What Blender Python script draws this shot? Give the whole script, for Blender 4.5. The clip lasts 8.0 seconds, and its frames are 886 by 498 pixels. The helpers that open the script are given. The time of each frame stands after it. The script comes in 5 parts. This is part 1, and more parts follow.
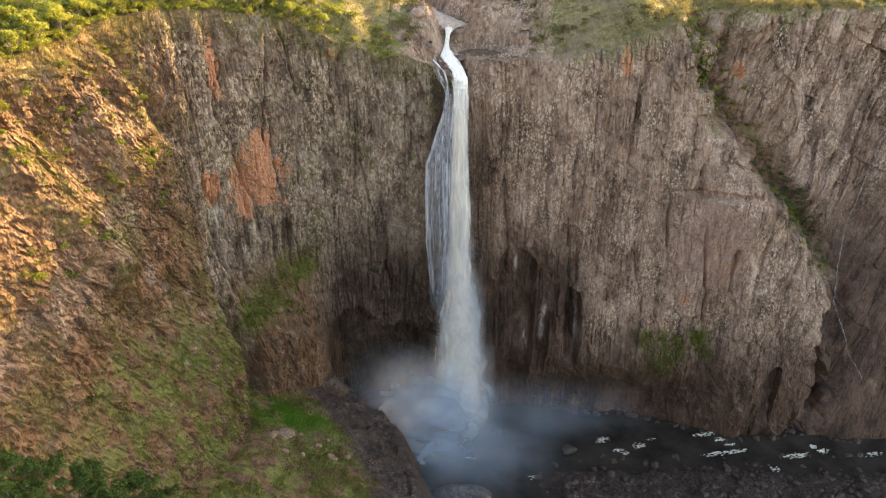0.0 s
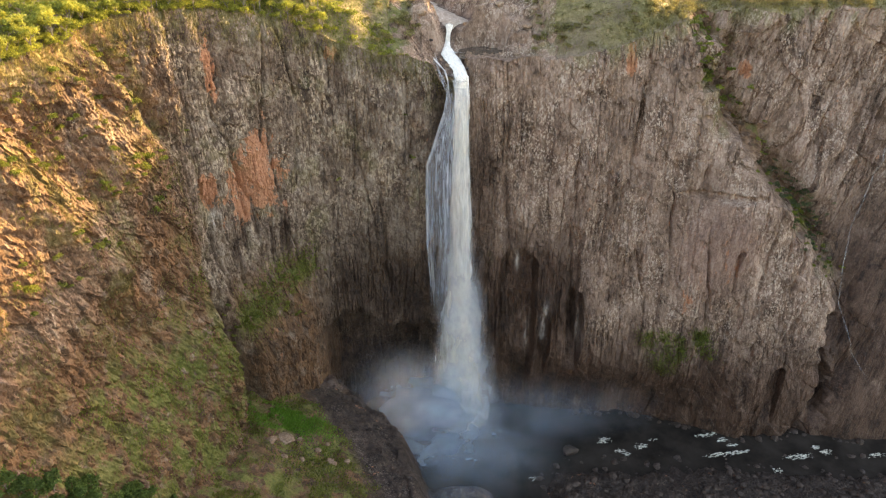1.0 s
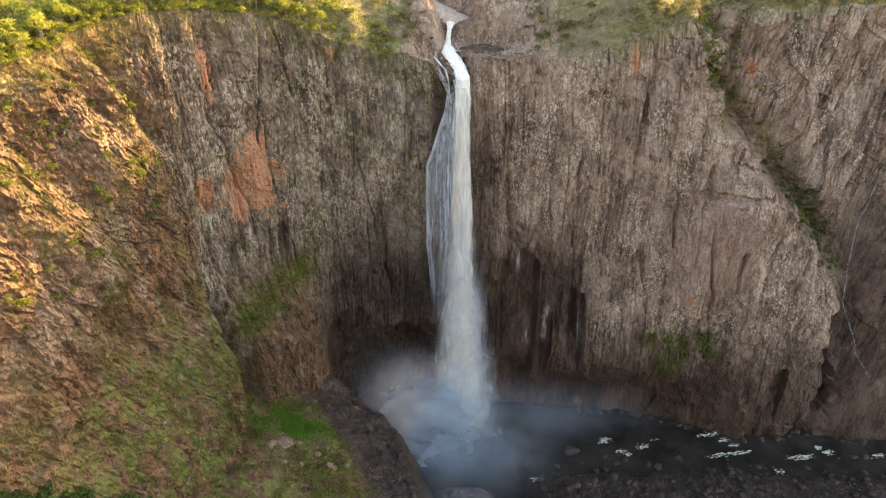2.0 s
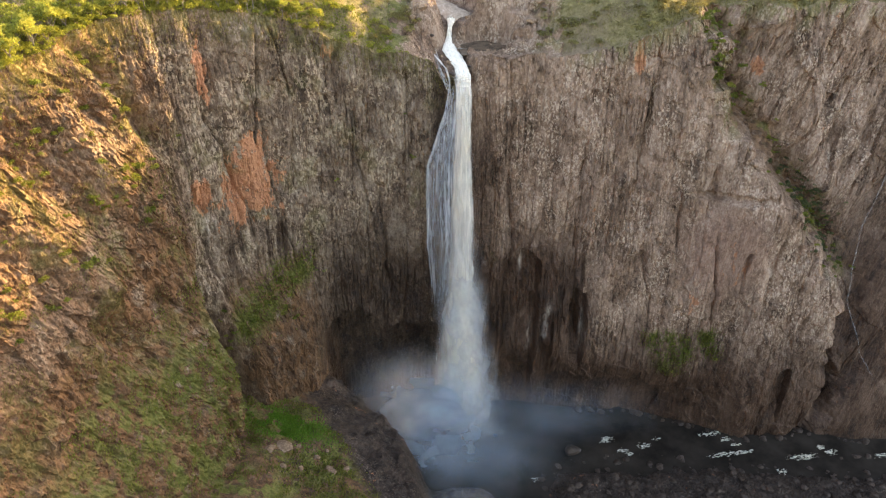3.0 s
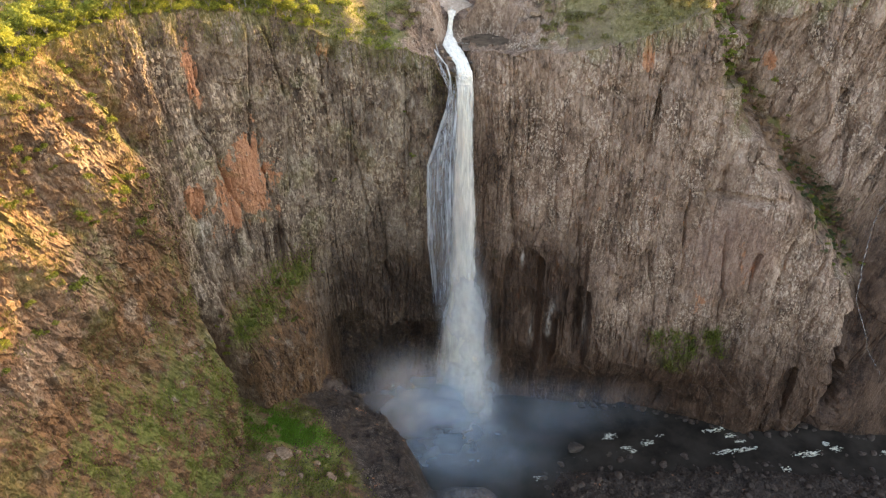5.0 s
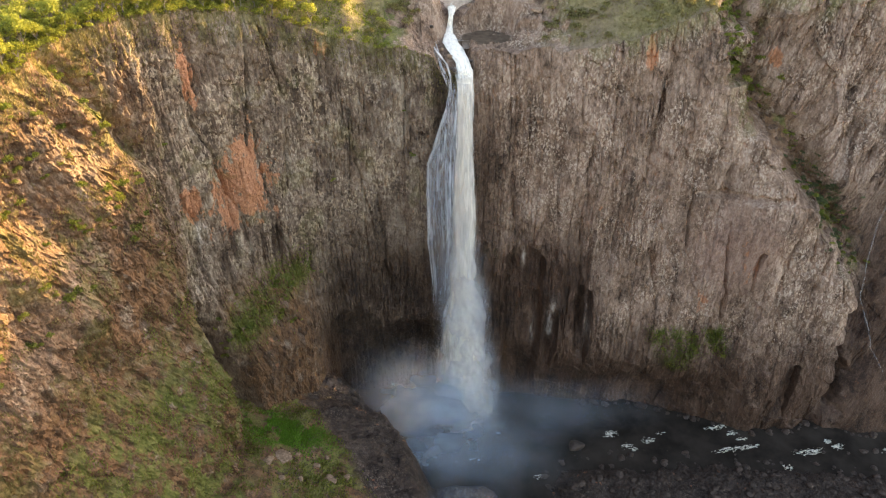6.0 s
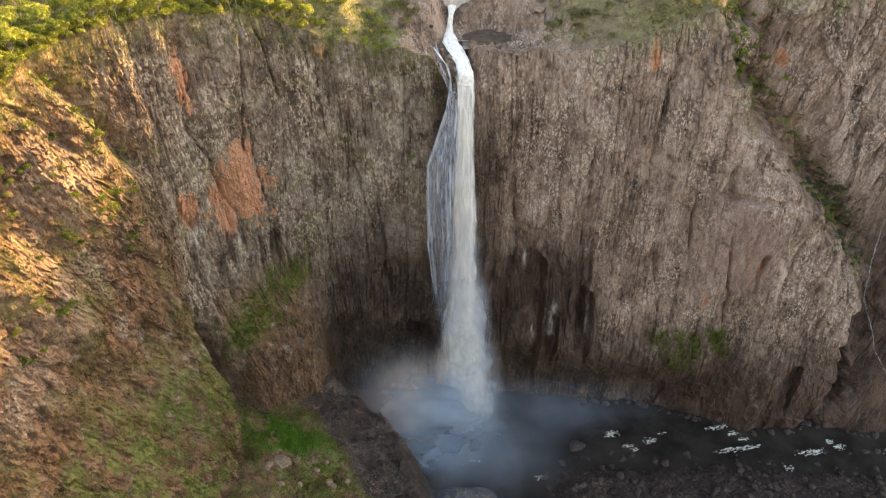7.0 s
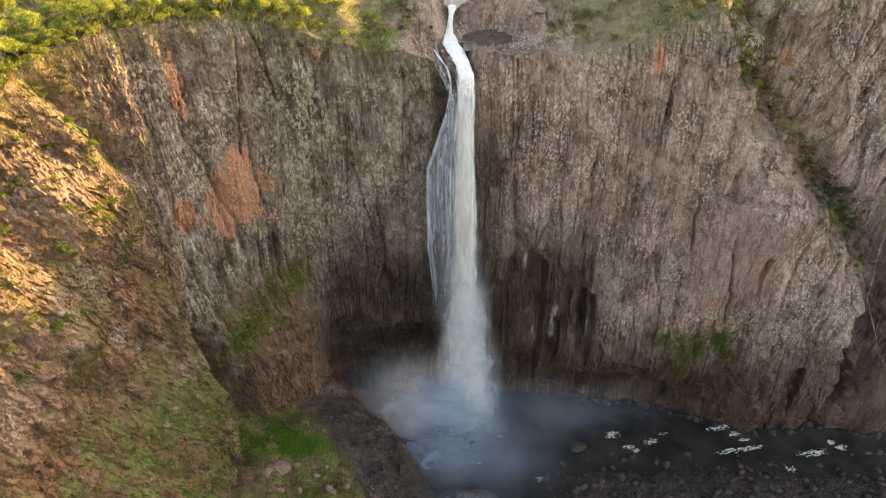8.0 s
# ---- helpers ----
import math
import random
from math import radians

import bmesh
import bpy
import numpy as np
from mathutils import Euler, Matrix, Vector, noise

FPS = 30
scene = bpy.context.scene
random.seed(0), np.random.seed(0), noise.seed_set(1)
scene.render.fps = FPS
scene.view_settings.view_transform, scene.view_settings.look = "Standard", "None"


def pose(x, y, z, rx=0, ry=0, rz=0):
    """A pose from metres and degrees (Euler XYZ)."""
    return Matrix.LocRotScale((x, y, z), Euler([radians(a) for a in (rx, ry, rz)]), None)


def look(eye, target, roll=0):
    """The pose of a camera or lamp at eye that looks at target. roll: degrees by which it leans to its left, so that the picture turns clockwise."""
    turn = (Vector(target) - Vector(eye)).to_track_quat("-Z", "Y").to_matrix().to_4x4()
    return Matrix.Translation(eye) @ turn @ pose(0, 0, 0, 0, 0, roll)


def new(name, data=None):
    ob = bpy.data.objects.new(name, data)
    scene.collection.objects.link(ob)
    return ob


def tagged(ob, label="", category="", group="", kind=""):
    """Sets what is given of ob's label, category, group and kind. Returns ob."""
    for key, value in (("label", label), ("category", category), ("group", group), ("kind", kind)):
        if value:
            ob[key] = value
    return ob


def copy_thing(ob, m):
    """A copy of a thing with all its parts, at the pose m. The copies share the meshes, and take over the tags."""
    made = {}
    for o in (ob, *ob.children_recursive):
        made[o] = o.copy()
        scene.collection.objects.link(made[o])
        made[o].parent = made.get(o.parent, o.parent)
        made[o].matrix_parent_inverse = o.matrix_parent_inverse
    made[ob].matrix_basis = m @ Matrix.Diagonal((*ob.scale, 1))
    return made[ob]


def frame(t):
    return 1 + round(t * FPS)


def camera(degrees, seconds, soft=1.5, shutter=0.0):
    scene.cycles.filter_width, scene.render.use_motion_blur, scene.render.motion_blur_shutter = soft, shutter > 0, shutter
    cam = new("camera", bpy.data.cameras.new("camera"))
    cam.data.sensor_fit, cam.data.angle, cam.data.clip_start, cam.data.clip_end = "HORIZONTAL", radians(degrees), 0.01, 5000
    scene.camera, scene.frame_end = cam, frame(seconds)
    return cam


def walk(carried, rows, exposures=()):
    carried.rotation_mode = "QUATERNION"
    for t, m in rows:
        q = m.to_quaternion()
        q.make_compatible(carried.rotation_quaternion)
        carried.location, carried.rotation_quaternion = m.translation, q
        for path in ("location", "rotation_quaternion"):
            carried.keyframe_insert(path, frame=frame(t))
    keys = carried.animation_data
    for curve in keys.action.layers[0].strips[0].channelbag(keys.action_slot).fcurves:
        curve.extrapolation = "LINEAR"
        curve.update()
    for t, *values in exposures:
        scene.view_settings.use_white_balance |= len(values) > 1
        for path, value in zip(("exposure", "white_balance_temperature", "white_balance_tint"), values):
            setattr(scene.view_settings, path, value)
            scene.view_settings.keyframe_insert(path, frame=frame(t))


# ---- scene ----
cam = camera(63.8, 8.0, soft=1.2)
METRES, EYE, TILT, LEAN, TURN = 84.0, 360.0, -28.0, 0.0, 0.0
EXPOSURE = 2.74
ROWS = [
    (0.0, 0.0, 0.0, 0.0, 0.0, 0.0, 0.0),
    (0.5, -0.0017, 0.0338, 0.0529, -0.0, -0.53, -0.02),
    (1.0, 0.0001, 0.0663, 0.1077, 0.05, -1.09, -0.03),
    (1.5, 0.0009, 0.0986, 0.1612, 0.08, -1.64, -0.04),
    (3.0, 0.0026, 0.1968, 0.3215, 0.17, -3.41, -0.07),
    (3.5, 0.0038, 0.2301, 0.3741, 0.21, -4.01, -0.01),
    (4.0, 0.0035, 0.2639, 0.4266, 0.22, -4.64, 0.03),
    (4.5, 0.0042, 0.2976, 0.4784, 0.25, -5.25, 0.06),
    (6.0, 0.0072, 0.3985, 0.6358, 0.31, -7.2, 0.16),
    (6.5, 0.0063, 0.4326, 0.6882, 0.3, -7.8, 0.18),
    (7.0, 0.0069, 0.4666, 0.7413, 0.31, -8.35, 0.2),
    (7.5, 0.0064, 0.5003, 0.7938, 0.31, -8.9, 0.22),
    (8.0, 0.0073, 0.533, 0.8458, 0.32, -9.45, 0.25),
]
walk(cam, [(t, pose(0, 0, EYE, TILT, LEAN, TURN) @ pose(METRES * x, METRES * y, METRES * z, 90 + pitch, roll, yaw)) for t, x, y, z, yaw, pitch, roll in ROWS],
     exposures=[(0.0, EXPOSURE, 7550, 18), (8.0, EXPOSURE, 7550, 18)])

# ---------------- world, sun ----------------
SUN_AZ, SUN_EL = 46.5, 12.9         # degrees clockwise from +y, and above the horizon
world = bpy.data.worlds.new("sky")
scene.world = world
scene.cycles.transparent_max_bounces = 24
world.use_nodes = True
wn = world.node_tree.nodes
sky = wn.new("ShaderNodeTexSky")
sky.sky_type, sky.sun_disc = "NISHITA", False
sky.sun_elevation, sky.sun_rotation = radians(SUN_EL), radians(SUN_AZ)
sky.altitude, sky.air_density, sky.dust_density, sky.ozone_density = 500, 1.0, 2.5, 1.0
world.node_tree.links.new(sky.outputs[0], wn["Background"].inputs[0])
wn["Background"].inputs[1].default_value = 0.15
sun = new("sun", bpy.data.lights.new("sun", "SUN"))
sun.data.energy, sun.data.angle, sun.data.color = 2.3, radians(1.2), (1.0, 0.77, 0.30)
sd = Vector((math.sin(radians(SUN_AZ)) * math.cos(radians(SUN_EL)), math.cos(radians(SUN_AZ)) * math.cos(radians(SUN_EL)), math.sin(radians(SUN_EL))))
sun.matrix_world = look(sd * 900, (0, 0, 0))

# ---------------- noise, on numpy arrays ----------------
def hashed(ix, iy, iz, seed=0):
    h = (ix.astype(np.int64) * 374761393 + iy.astype(np.int64) * 668265263 + iz.astype(np.int64) * 1274126177 + seed * 974634777) & 0xFFFFFFFF
    h = ((h ^ (h >> 13)) * 1274126177) & 0xFFFFFFFF
    h = ((h ^ (h >> 16)) * 2246822519) & 0xFFFFFFFF
    return ((h ^ (h >> 15)) & 0xFFFFFF) / float(0xFFFFFF)


def value_noise(x, y, z, seed=0):
    x, y, z = np.broadcast_arrays(np.asarray(x, float), np.asarray(y, float), np.asarray(z, float))
    ix, iy, iz = np.floor(x), np.floor(y), np.floor(z)
    fx, fy, fz = x - ix, y - iy, z - iz
    fx, fy, fz = (f * f * (3 - 2 * f) for f in (fx, fy, fz))
    out = 0.0
    for a in (0, 1):
        for b in (0, 1):
            for c in (0, 1):
                w = (fx if a else 1 - fx) * (fy if b else 1 - fy) * (fz if c else 1 - fz)
                out = out + w * hashed(ix + a, iy + b, iz + c, seed)
    return out * 2 - 1


def fbm(x, y, z, octaves=4, seed=0, gain=0.5):
    total, amp, norm = 0.0, 1.0, 0.0
    for i in range(octaves):
        total = total + amp * value_noise(x * 2 ** i, y * 2 ** i, z * 2 ** i, seed + 7 * i)
        norm += amp
        amp *= gain
    return total / norm


def smooth(v, a, b):
    f = np.clip((v - a) / (b - a), 0, 1)
    return f * f * (3 - 2 * f)


def bump(v, c, w):
    return np.exp(-((v - c) / w) ** 2)


def columns(s, z, seed, k=1.0):
    """Jointed rock columns: blocky relief in metres for a wall, s along it and z up it."""
    big = 5.5 * fbm(s / 30, z / 75, 5.5, 3, seed + 8) + 2.6 * fbm(s / 11, z / 30, 6.5, 2, seed + 9)
    s = s + 7 * fbm(s / 50, z / 150, 0.5, 2, seed) + 1.0 * fbm(s / 10, z / 30, 1.5, 2, seed + 3)
    z = z + 6 * fbm(s / 18, z / 40, 4.5, 2, seed + 4)
    rough = 0.25 + 0.75 * smooth(fbm(s / 30, z / 38, 2.5, 3, seed + 6), -0.25, 0.25)
    out = big * k
    for w, tall, amp, sd_ in ((9.0, 40, 1.7, 12), (4.2, 19, 1.8 * rough, 13), (2.0, 8, 1.5 * rough, 14)):
        q = s / w + 0.4 * value_noise(s / w / 3, z / tall / 2, 3.3, seed + sd_)
        cell = np.floor(q)
        f = np.abs(2 * (q - cell) - 1)
        level = z / tall + 5 * hashed(cell, cell * 0, cell * 0, seed + sd_)
        seg = np.floor(level)
        h = hashed(cell, seg, cell * 0 + 1, seed + sd_) - 0.5
        out = out + k * amp * (h - 0.4 * (level - seg - 0.5) * hashed(cell, seg, cell * 0 + 2, seed + sd_)) - k * amp * 0.5 * f ** 7
    return out + 1.3 * fbm(s / 7, z / 8, 7.7, 4, seed + 5)


def cracks(s, z, seed, n, s_lo, s_hi, z_lo, z_hi, slant):
    """Long joints: narrow grooves that run up a wall, each with its own slant and length."""
    g = np.random.default_rng(seed)
    out = 0.0
    for k in range(n):
        s0, z0 = s_lo + (s_hi - s_lo) * g.random(), z_lo + (z_hi - z_lo) * g.random()
        tall, tilt, wide, deep = 14 + 34 * g.random(), slant + 0.10 * g.normal(), 0.8 + 1.0 * g.random(), 1.0 + 2.4 * g.random()
        ds = s - s0 - tilt * (z - z0) - 1.6 * fbm(z / 13, 0 * z + k, 0 * z, 2, seed + k)
        cut = np.exp(-(ds / wide) ** 2) + 0.5 * np.clip(1 - ds / (wide * 5), 0, 1) * (ds > 0)
        out = out + deep * cut * np.clip(1.4 - np.abs(z - z0) / tall, 0, 1)
    return out


def blocks(s, z, seed, sizes):
    """Broken blocky relief: tilted faces of several sizes, each (width, height, depth)."""
    out = 0.0
    for k, (w, tall, amp) in enumerate(sizes):
        a = s / w + 0.9 * fbm(s / w / 2, z / tall / 2, 1.0 + k, 2, seed + k)
        c = z / tall + 0.9 * fbm(s / w / 2, z / tall / 2, 5.0 + k, 2, seed + k + 20) + 0.25 * a
        ia, ic = np.floor(a), np.floor(c)
        h = hashed(ia, ic, ia * 0 + k, seed) - 0.5
        ta, tc = hashed(ia, ic, ia * 0 + k + 50, seed) - 0.5, hashed(ia, ic, ia * 0 + k + 90, seed) - 0.7
        out = out + amp * (h + 1.1 * ta * (a - ia - 0.5) + 1.1 * tc * (c - ic - 0.5))
    return out


# ---------------- mesh helpers ----------------
def mesh_from(name, co, faces, mats, flat=True, attrs=None, mat_index=None):
    """A mesh from numpy vertices and a numpy array of equal-sided faces."""
    me = bpy.data.meshes.new(name)
    co = np.ascontiguousarray(co, dtype=np.float32)
    faces = np.ascontiguousarray(faces, dtype=np.int32)
    n, k = faces.shape
    me.vertices.add(len(co))
    me.vertices.foreach_set("co", co.ravel())
    me.loops.add(n * k)
    me.loops.foreach_set("vertex_index", faces.ravel())
    me.polygons.add(n)
    me.polygons.foreach_set("loop_start", np.arange(0, n * k, k, dtype=np.int32))
    for m in mats:
        me.materials.append(m)
    if mat_index is not None:
        me.polygons.foreach_set("material_index", np.asarray(mat_index, dtype=np.int32))
    me.update(calc_edges=True)
    me.polygons.foreach_set("use_smooth", np.full(n, not flat))
    for key, v in (attrs or {}).items():
        a = me.attributes.new(key, "FLOAT", "POINT")
        a.data.foreach_set("value", np.ascontiguousarray(v, dtype=np.float32).ravel())
    return me


def grid_faces(rows, cols, turn=False):
    i = np.arange(rows * cols).reshape(rows, cols)
    f = np.stack([i[:-1, :-1], i[:-1, 1:], i[1:, 1:], i[1:, :-1]], -1).reshape(-1, 4)
    return f[:, ::-1] if turn else f


def sheet(name, X, Y, Z, mat, turn=False, flat=True, attrs=None):
    return new(name, mesh_from(name, np.stack([X, Y, Z], -1).reshape(-1, 3), grid_faces(*X.shape, turn), [mat], flat, attrs))


def part(name, mesh, parent, label="", m=None):
    ob = new(name, mesh)
    ob.parent = parent
    if m is not None:
        ob.matrix_basis = m
    return tagged(ob, label)


# ---------------- materials ----------------
def material(name, rough=0.9):
    m = bpy.data.materials.new(name)
    m.use_nodes = True
    nt = m.node_tree
    b = nt.nodes["Principled BSDF"]
    b.inputs["Roughness"].default_value = rough
    b.inputs["Specular IOR Level"].default_value = 0.25
    return m, nt, b


def node(nt, kind, **values):
    n = nt.nodes.new(kind)
    for k, v in values.items():
        n.inputs[k.replace("_", " ")].default_value = v
    return n


def position(nt, sx, sy, sz):
    g = nt.nodes.new("ShaderNodeNewGeometry")
    mp = nt.nodes.new("ShaderNodeMapping")
    mp.inputs["Scale"].default_value = (sx, sy, sz)
    nt.links.new(g.outputs["Position"], mp.inputs["Vector"])
    return mp.outputs["Vector"]


def noise_of(nt, vec, scale, detail=5, rough=0.6):
    n = node(nt, "ShaderNodeTexNoise", Scale=scale, Detail=detail, Roughness=rough)
    nt.links.new(vec, n.inputs["Vector"])
    return n.outputs["Fac"]


def ramp(nt, fac, stops):
    r = nt.nodes.new("ShaderNodeValToRGB")
    el = r.color_ramp.elements
    while len(el) < len(stops):
        el.new(0.5)
    for e, (p, c) in zip(el, stops):
        e.position, e.color = p, (*c, 1) if len(c) == 3 else c
    nt.links.new(fac, r.inputs[0])
    return r.outputs[0]


def grey(nt, fac, a, b):
    return ramp(nt, fac, [(a, (0, 0, 0)), (b, (1, 1, 1))])


def calc(nt, op, a, b):
    n = nt.nodes.new("ShaderNodeMath")
    n.operation = op
    for s, v in zip(n.inputs, (a, b)):
        if isinstance(v, (int, float)):
            s.default_value = v
        else:
            nt.links.new(v, s)
    return n.outputs[0]


def mixed(nt, fac, a, b, mode="MIX"):
    n = nt.nodes.new("ShaderNodeMix")
    n.data_type, n.blend_type = "RGBA", mode
    for s, v in ((n.inputs[0], fac), (n.inputs[6], a), (n.inputs[7], b)):
        if isinstance(v, (int, float)):
            s.default_value = v
        elif isinstance(v, tuple):
            s.default_value = (*v, 1)
        else:
            nt.links.new(v, s)
    return n.outputs[2]


def attribute(nt, name):
    a = nt.nodes.new("ShaderNodeAttribute")
    a.attribute_name = name
    return a.outputs["Fac"]


def relief(nt, b, fac, strength, distance):
    n = node(nt, "ShaderNodeBump", Strength=strength, Distance=distance)
    nt.links.new(fac, n.inputs["Height"])
    nt.links.new(n.outputs[0], b.inputs["Normal"])


def broken_cells(nt, vec, scale, wander):
    """Angular chips of rock: a random value for each chip, and the height of its face."""
    jit = node(nt, "ShaderNodeTexNoise", Scale=scale * 0.8, Detail=2, Roughness=0.6)
    nt.links.new(vec, jit.inputs["Vector"])
    push = nt.nodes.new("ShaderNodeVectorMath")
    push.operation = "MULTIPLY_ADD"
    nt.links.new(jit.outputs["Color"], push.inputs[0])
    push.inputs[1].default_value = (wander, wander, wander)
    nt.links.new(vec, push.inputs[2])
    vor = node(nt, "ShaderNodeTexVoronoi", Scale=scale)
    nt.links.new(push.outputs[0], vor.inputs["Vector"])
    one = nt.nodes.new("ShaderNodeSeparateColor")
    nt.links.new(vor.outputs["Color"], one.inputs[0])
    return one.outputs[0], vor.outputs["Distance"]


def rock_material(name, dark, mid, light, lichen, streak=0.45, lichen_at=0.7, fleck=0.8, grain_size=1.25):
    m, nt, b = material(name, 0.88)
    tall = position(nt, 1, 1, streak)
    even = position(nt, 1, 1, 0.55)
    big = noise_of(nt, even, 0.045, 5, 0.65)
    streaks = noise_of(nt, tall, 0.42, 6, 0.68)
    fine = noise_of(nt, even, 1.3, 6, 0.72)
    chip, chip_face = broken_cells(nt, position(nt, 1, 1, 0.42), 0.42, 1.1)
    grain, grain_face = broken_cells(nt, position(nt, 1, 1, 0.55), grain_size, 0.7)
    v = calc(nt, "ADD", calc(nt, "MULTIPLY", streaks, 0.30), calc(nt, "ADD", calc(nt, "MULTIPLY", fine, 0.30), calc(nt, "MULTIPLY", big, 0.38)))
    v = calc(nt, "ADD", v, calc(nt, "ADD", calc(nt, "MULTIPLY", chip, 0.07), calc(nt, "MULTIPLY", grain, 0.06)))
    patch = noise_of(nt, tall, 0.09, 4, 0.6)
    v = calc(nt, "ADD", v, calc(nt, "MULTIPLY", calc(nt, "SUBTRACT", patch, 0.5), 0.38))
    col = ramp(nt, v, [(0.42, dark), (0.55, mid), (0.69, light)])
    # pale lichened chips, thick on some faces and missing on others
    spread = noise_of(nt, even, 0.055, 4, 0.65)
    fl = calc(nt, "MULTIPLY", grey(nt, grain, lichen_at, lichen_at + 0.03), grey(nt, spread, 0.45, 0.58))
    wet_and_shade = attribute(nt, "wet_and_shade")
    plain = attribute(nt, "bare_face")
    dry = calc(nt, "SUBTRACT", 1.0, calc(nt, "MAXIMUM", calc(nt, "MULTIPLY", wet_and_shade, 0.85), plain))
    fl = calc(nt, "MULTIPLY", calc(nt, "MULTIPLY", fl, grey(nt, fine, 0.42, 0.49)), grey(nt, dry, 0.0, 1.0))
    # a fresh, smooth face where slabs have come away
    col = mixed(nt, calc(nt, "MULTIPLY", plain, 0.8), col, ramp(nt, calc(nt, "ADD", calc(nt, "MULTIPLY", streaks, 0.6), calc(nt, "MULTIPLY", fine, 0.4)), [(0.36, (0.20, 0.115, 0.08)), (0.5, (0.37, 0.225, 0.16)), (0.64, (0.50, 0.325, 0.235))]))
    col = mixed(nt, calc(nt, "MULTIPLY", fl, fleck), col, lichen)
    col = mixed(nt, calc(nt, "MULTIPLY", attribute(nt, "pale"), grey(nt, streaks, 0.38, 0.55)), col, (0.62, 0.53, 0.43))
    # iron stain, soil, plants, and water stain with painted shade, by their own masks
    ragged = calc(nt, "MULTIPLY", calc(nt, "SUBTRACT", noise_of(nt, tall, 0.17, 6, 0.72), 0.5), 3.2)
    rust = grey(nt, calc(nt, "ADD", attribute(nt, "rust"), ragged), 0.52, 0.66)
    rustcol = ramp(nt, fine, [(0.35, (0.33, 0.14, 0.07)), (0.65, (0.62, 0.305, 0.165))])
    col = mixed(nt, rust, col, rustcol)
    soil = calc(nt, "MULTIPLY", attribute(nt, "soil"), grey(nt, noise_of(nt, even, 0.16, 6, 0.7), 0.32, 0.49))
    col = mixed(nt, soil, col, ramp(nt, calc(nt, "ADD", calc(nt, "MULTIPLY", fine, 0.7), calc(nt, "MULTIPLY", chip, 0.3)), [(0.3, (0.07, 0.036, 0.018)), (0.7, (0.265, 0.138, 0.064))]))
    gn = noise_of(nt, even, 0.11, 7, 0.74)
    grass = calc(nt, "MULTIPLY", attribute(nt, "grass"), grey(nt, gn, 0.47, 0.53))
    gcol = ramp(nt, noise_of(nt, even, 0.35, 6, 0.75), [(0.3, (0.065, 0.066, 0.017)), (0.5, (0.15, 0.147, 0.034)), (0.7, (0.25, 0.21, 0.07))])
    col = mixed(nt, grass, col, gcol)
    # one mask darkens the rock for damp and for shade put into the colour
    wet_and_shade_n = calc(nt, "MULTIPLY", wet_and_shade, grey(nt, noise_of(nt, tall, 0.12, 5, 0.6), 0.08, 0.42))
    col = mixed(nt, calc(nt, "MULTIPLY", wet_and_shade_n, 0.92), col, mixed(nt, 1.0, col, (0.225, 0.178, 0.152), "MULTIPLY"))
    nt.links.new(col, b.inputs["Base Color"])
    rr = calc(nt, "SUBTRACT", 0.9, calc(nt, "MULTIPLY", wet_and_shade_n, 0.35))
    nt.links.new(rr, b.inputs["Roughness"])
    faces = calc(nt, "SUBTRACT", calc(nt, "MULTIPLY", fine, 0.8), calc(nt, "ADD", calc(nt, "MULTIPLY", chip_face, 0.6), calc(nt, "MULTIPLY", grain_face, 0.5)))
    relief(nt, b, calc(nt, "ADD", faces, calc(nt, "MULTIPLY", streaks, 0.25)), 0.62, 1.2)
    return m


rock_right = rock_material("weathered_rhyolite", (0.08, 0.049, 0.032), (0.275, 0.174, 0.115), (0.50, 0.345, 0.245), (0.68, 0.52, 0.38), 0.45, 0.66, 0.58, 1.2)
rock_left = rock_material("broken_lichened_rock", (0.058, 0.038, 0.026), (0.20, 0.135, 0.09), (0.41, 0.315, 0.225), (0.60, 0.455, 0.31), 0.6, 0.62, 0.6, 0.95)
rock_low = rock_material("dark_wet_boulder_rock", (0.026, 0.018, 0.013), (0.08, 0.055, 0.04), (0.18, 0.125, 0.09), (0.38, 0.31, 0.24), 0.8, 0.8, 0.6)

turf, nt, b = material("scrubby_turf", 0.95)
pv = position(nt, 1, 1, 1)
col = ramp(nt, noise_of(nt, pv, 0.35, 6, 0.7), [(0.3, (0.10, 0.08, 0.03)), (0.5, (0.21, 0.17, 0.065)), (0.68, (0.36, 0.28, 0.13))])
col = mixed(nt, grey(nt, noise_of(nt, pv, 0.055, 4, 0.6), 0.52, 0.66), col, (0.16, 0.115, 0.075))
stone = calc(nt, "MULTIPLY", attribute(nt, "bare"), grey(nt, noise_of(nt, pv, 0.12, 5, 0.65), 0.30, 0.48))
stonecol = ramp(nt, noise_of(nt, pv, 0.6, 6, 0.7), [(0.3, (0.15, 0.10, 0.06)), (0.7, (0.36, 0.255, 0.16))])
col = mixed(nt, stone, col, stonecol)
nt.links.new(col, b.inputs["Base Color"])
relief(nt, b, noise_of(nt, pv, 0.7, 6, 0.7), 1.0, 1.2)


